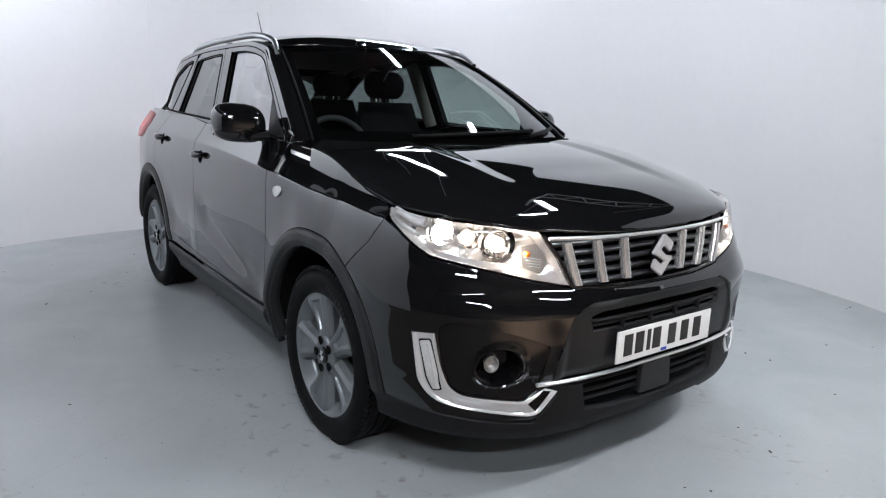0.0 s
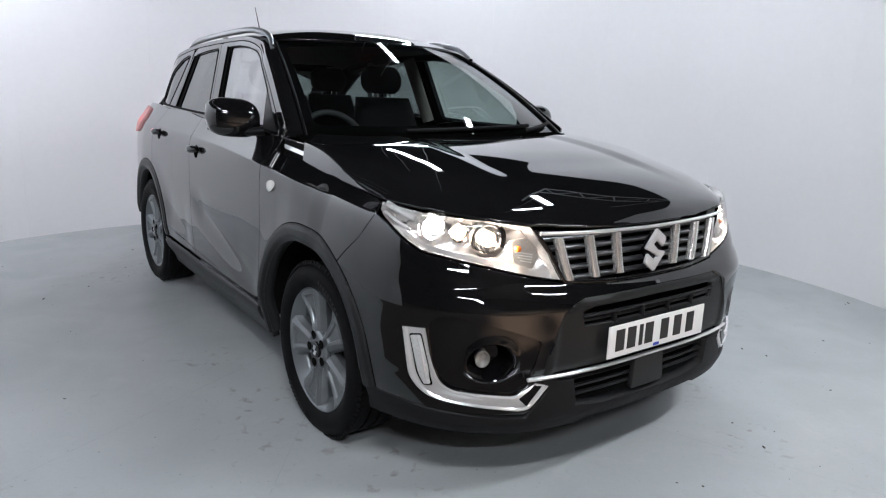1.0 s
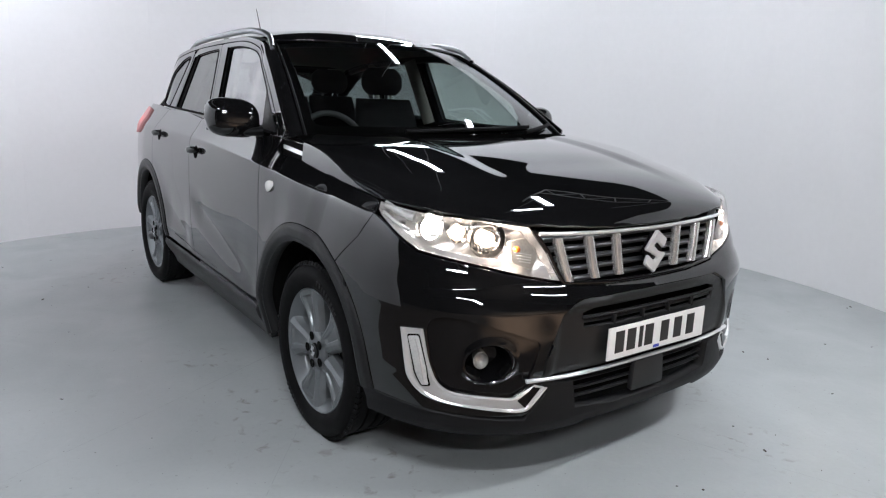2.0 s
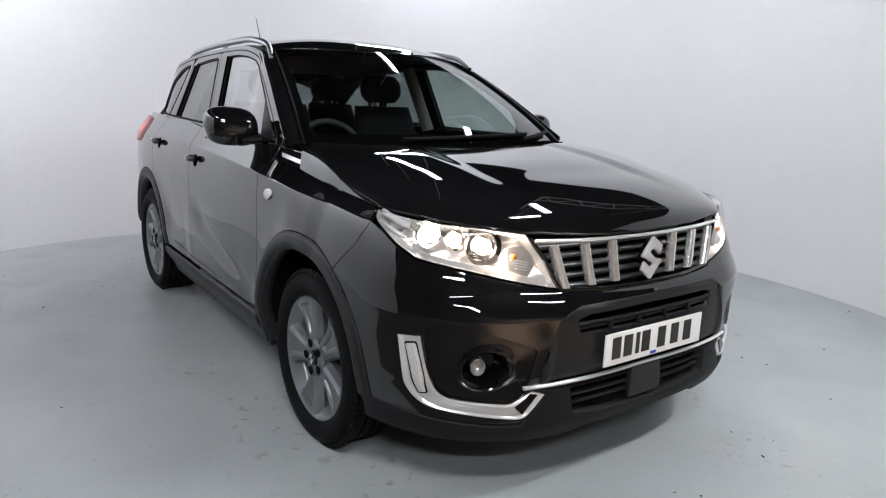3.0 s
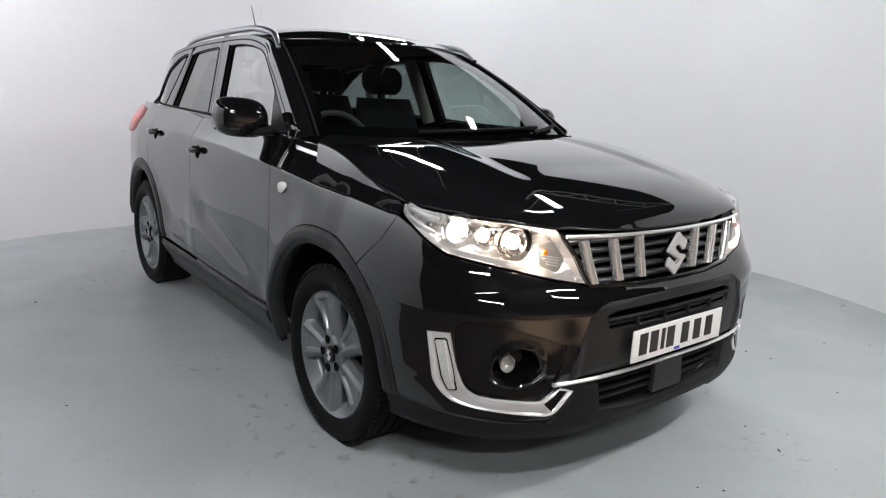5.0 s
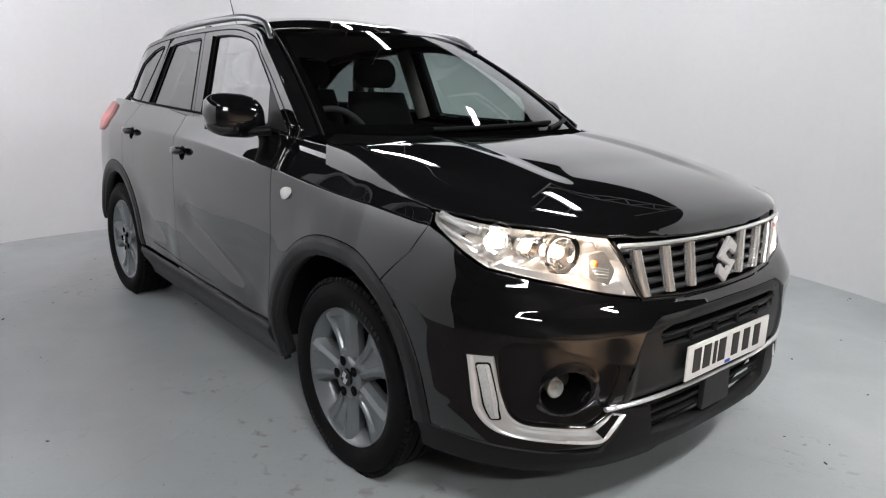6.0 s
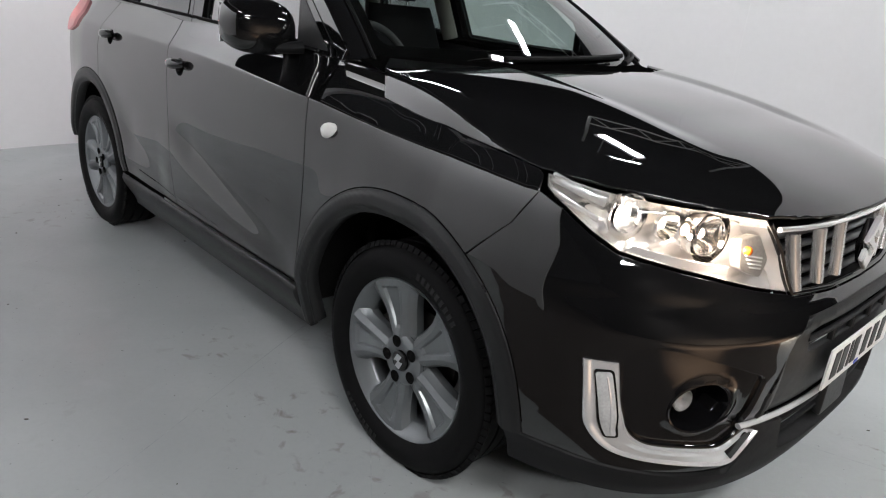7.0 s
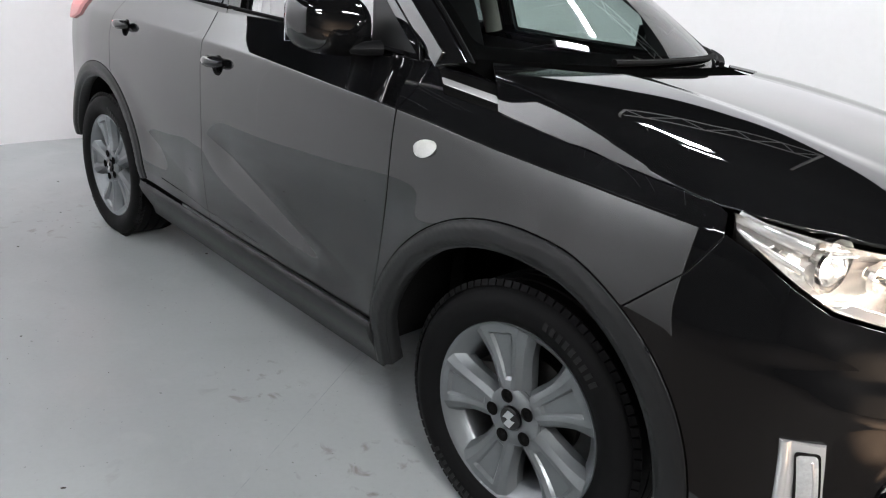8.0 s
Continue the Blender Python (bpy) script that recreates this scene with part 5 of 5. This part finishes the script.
    part("hub", lathe([(.075, .012), (.07, .05), (.0, .06)], 32), IRON, w)
    cap = part("hub_cap", lathe([(.030, -.003), (.029, -.011), (.026, -.013), (0, -.0135)], 32), PIANO, w, "black hub cap with a bright emblem")
    bm = bmesh.new()
    for sh in ([(-.017, .004), (.002, .021), (.017, .012), (-.001, -.003), (-.008, .003)], [(.017, -.004), (-.002, -.021), (-.017, -.012), (.001, .003), (.008, -.003)]):
        f = bm.faces.new([bm.verts.new((p[0] * 1.1, -.0155, p[1] * 1.1)) for p in sh])
        ge = bmesh.ops.extrude_face_region(bm, geom=[f])
        bmesh.ops.translate(bm, vec=(0, .003, 0), verts=[v for v in ge["geom"] if isinstance(v, bmesh.types.BMVert)])
    bmesh.ops.recalc_face_normals(bm, faces=bm.faces)
    part("emblem", bm, CHROME, cap, smooth=False)
    for k in range(5):
        c = radians(90 + spin + 72 * k)
        m = Matrix.Translation((.057 * math.cos(c), 0, .057 * math.sin(c)))
        part("nut_recess", lathe([(.0175, -.0028), (.0165, -.0022), (.0155, .0), (.0, .0005)], 24), DARK, w, matrix=m @ Matrix.Translation((0, -.007, 0)))
        part("wheel_nut", lathe([(.0095, .006), (.0095, -.0008), (.007, -.0022), (0, -.0022)], 6), DARK, w, "dark wheel nut", matrix=m @ Matrix.Translation((0, -.007, 0)))
    m = pose(x, y, AXLE_Z, 0, -20, 0)
    w.matrix_basis = m
    return w


front_wheel = wheel(0, -.868, False)
copy_thing(front_wheel, pose(-WHEELBASE, -.835, AXLE_Z, 0, -20, 0))
copy_thing(front_wheel, pose(0, .868, AXLE_Z, 0, 0, 180))
copy_thing(front_wheel, pose(-WHEELBASE, .835, AXLE_Z, 0, 10, 180))

# underside and cabin
part("underbody", block((3.2, 1.0, .10), .03, 2), DARK, car, matrix=Matrix.Translation((-1.45, 0, .30)))
part("floor_pan", block((2.3, 1.5, .06), .02, 2), DARK, car, matrix=Matrix.Translation((-1.7, 0, .40)))
part("bulkhead", block((.05, 1.45, .6), .02, 2), DARK, car, matrix=Matrix.Translation((-.36, 0, .70)))
part("engine_tray", block((.9, 1.0, .03), .01, 2), DARK, car, matrix=Matrix.Translation((.2, 0, .62)))
rings = []
for y in np.linspace(-.71, .71, 31):
    hump = .035 * math.exp(-((y + .36) / .2) ** 2)
    base = [(-.40, .98), (-.34, 1.072), (-.46, 1.085), (-.62, 1.075 + hump), (-.76, 1.055 + hump), (-.80, 1.01), (-.78, .86), (-.66, .70), (-.40, .70)]
    rings.append([(x, y, z) for x, z in base])
part("dashboard", loft(rings), DASH, car, "dark grained dashboard")
tube("steering_wheel", [(-.86 - .185 * math.sin(a) * .36, -.36 + .185 * math.cos(a), 1.0 + .185 * math.sin(a) * .93) for a in np.linspace(0, 2 * math.pi, 49)[:-1]], .015, DASH, car, "black steering wheel", sides=10, up=(1, 0, .4), closed=True)
part("column", lathe([(.05, 0), (.045, .16), (0, .16)], 20), DASH, car, matrix=Matrix.Translation((-.86, -.36, 1.0)) @ Euler((0, 0, radians(-90))).to_matrix().to_4x4())


def seat(x, y, width, label):
    cush = [super_ring(x + .26 - .52 * t, y, .62 - .04 * t, width * (.47 + .03 * math.sin(math.pi * t)), .085, "x", 3.2) for t in np.linspace(0, 1, 9)]
    base = part("seat", loft(cush), CLOTH, car, label)
    back = []
    for t in np.linspace(0, 1, 12):
        w = width * (.50 - .12 * t ** 2.5)
        back.append(super_ring(x - .24 - .20 * t, y, .60 + .645 * t, .075 - .025 * t, w, "z", 3.0))
    part("backrest", loft(back), CLOTH, base)
    head = [super_ring(x - .455 - .01 * t, y, 1.268 + .165 * t, .042 + .015 * math.sin(math.pi * t),   .140 * (1 - .35 * abs(2 * t - 1) ** 3), "z", 2.8) for t in np.linspace(0, 1, 10)]
    part("headrest", loft(head), CLOTH, base, "charcoal cloth headrest")
    for k in (-.06, .06):
        tube("headrest_post", [(x - .45, y + k, 1.20), (x - .455, y + k, 1.29)], .007, CHROME, base, sides=8)


seat(-1.15, -.36, .50, "charcoal cloth front seat")
seat(-1.15, .36, .50, "charcoal cloth front seat")
for y in (-.42, 0, .42):
    seat(-2.0, y, .44 if y else .36, "charcoal cloth rear seat")
patch("headlining", [(x, y * .95) for x, y in roof_half] + [(-1.0, 0)] + [(x, -y * .95) for x, y in roof_half[::-1]], raised(roof, -.035, 1), LINING, car, res=.08, sign=-1, depth=.0)
for sgn in (1, -1):
    for pts in ([(-1.53, 1.10), (-1.57, 1.30), (-1.61, 1.49)], [(-2.22, 1.12), (-2.17, 1.30), (-2.09, 1.45)]):
        tube("inner_pillar", [glasshouse(x, z) * [1, sgn, 1] - np.array([0, -.075 if sgn > 0 else .075, 0]) for x, z in pts], .05 if pts[0][0] > -2 else .06, LINING, car, "pale pillar lining", sides=10, flat=.6, up=(0, 1, 0))
    patch("pillar_lining", [(-.70, 1.10), (-.765, 1.255), (-.845, 1.305), (-.935, 1.357), (-1.035, 1.408), (-1.05, 1.44), (-.9, 1.36), (-.7, 1.25), (-.46, 1.10)], raised(glasshouse, -.025, 1), DASH, car, res=.03, depth=.0, sign=-1, mirror=sgn < 0)
    patch("door_card", [(-.5, .45), (-.55, 1.09), (-2.2, 1.13), (-2.2, .45)], raised(side, -.07, 1), DASH, car, res=.08, depth=.0, sign=-1, mirror=sgn < 0)
    tube("grab_seal", [raised(glasshouse, -.03, 1)(np.array(x), np.array(float(edge_z(x)) - .03)) * [1, sgn, 1] for x in np.linspace(-2.5, -.62, 30)], .022, DASH, car, sides=8)

# ---- small things ----
rng = random.Random(4)
bm = bmesh.new()
for k in range(150):
    a, r = rng.uniform(0, 2 * math.pi), 3.3 * math.sqrt(rng.random())
    x, y = BOOTH[0] + .5 + r * math.cos(a), BOOTH[1] + r * math.sin(a)
    sz = rng.uniform(.002, .007)
    m = Matrix.Translation((x, y, .001 + sz * .12)) @ Euler((rng.uniform(-.4, .4), rng.uniform(-.4, .4), rng.uniform(0, 6))).to_matrix().to_4x4() @ Matrix.Diagonal((sz * rng.uniform(.7, 2.2), sz, sz * .3, 1))
    bmesh.ops.create_icosphere(bm, subdivisions=1, radius=1, matrix=m)
tagged(part("floor_dirt", bm, DIRT, None, "small dry leaf crumbs on the floor"), "", "dirt", "", "stuff")
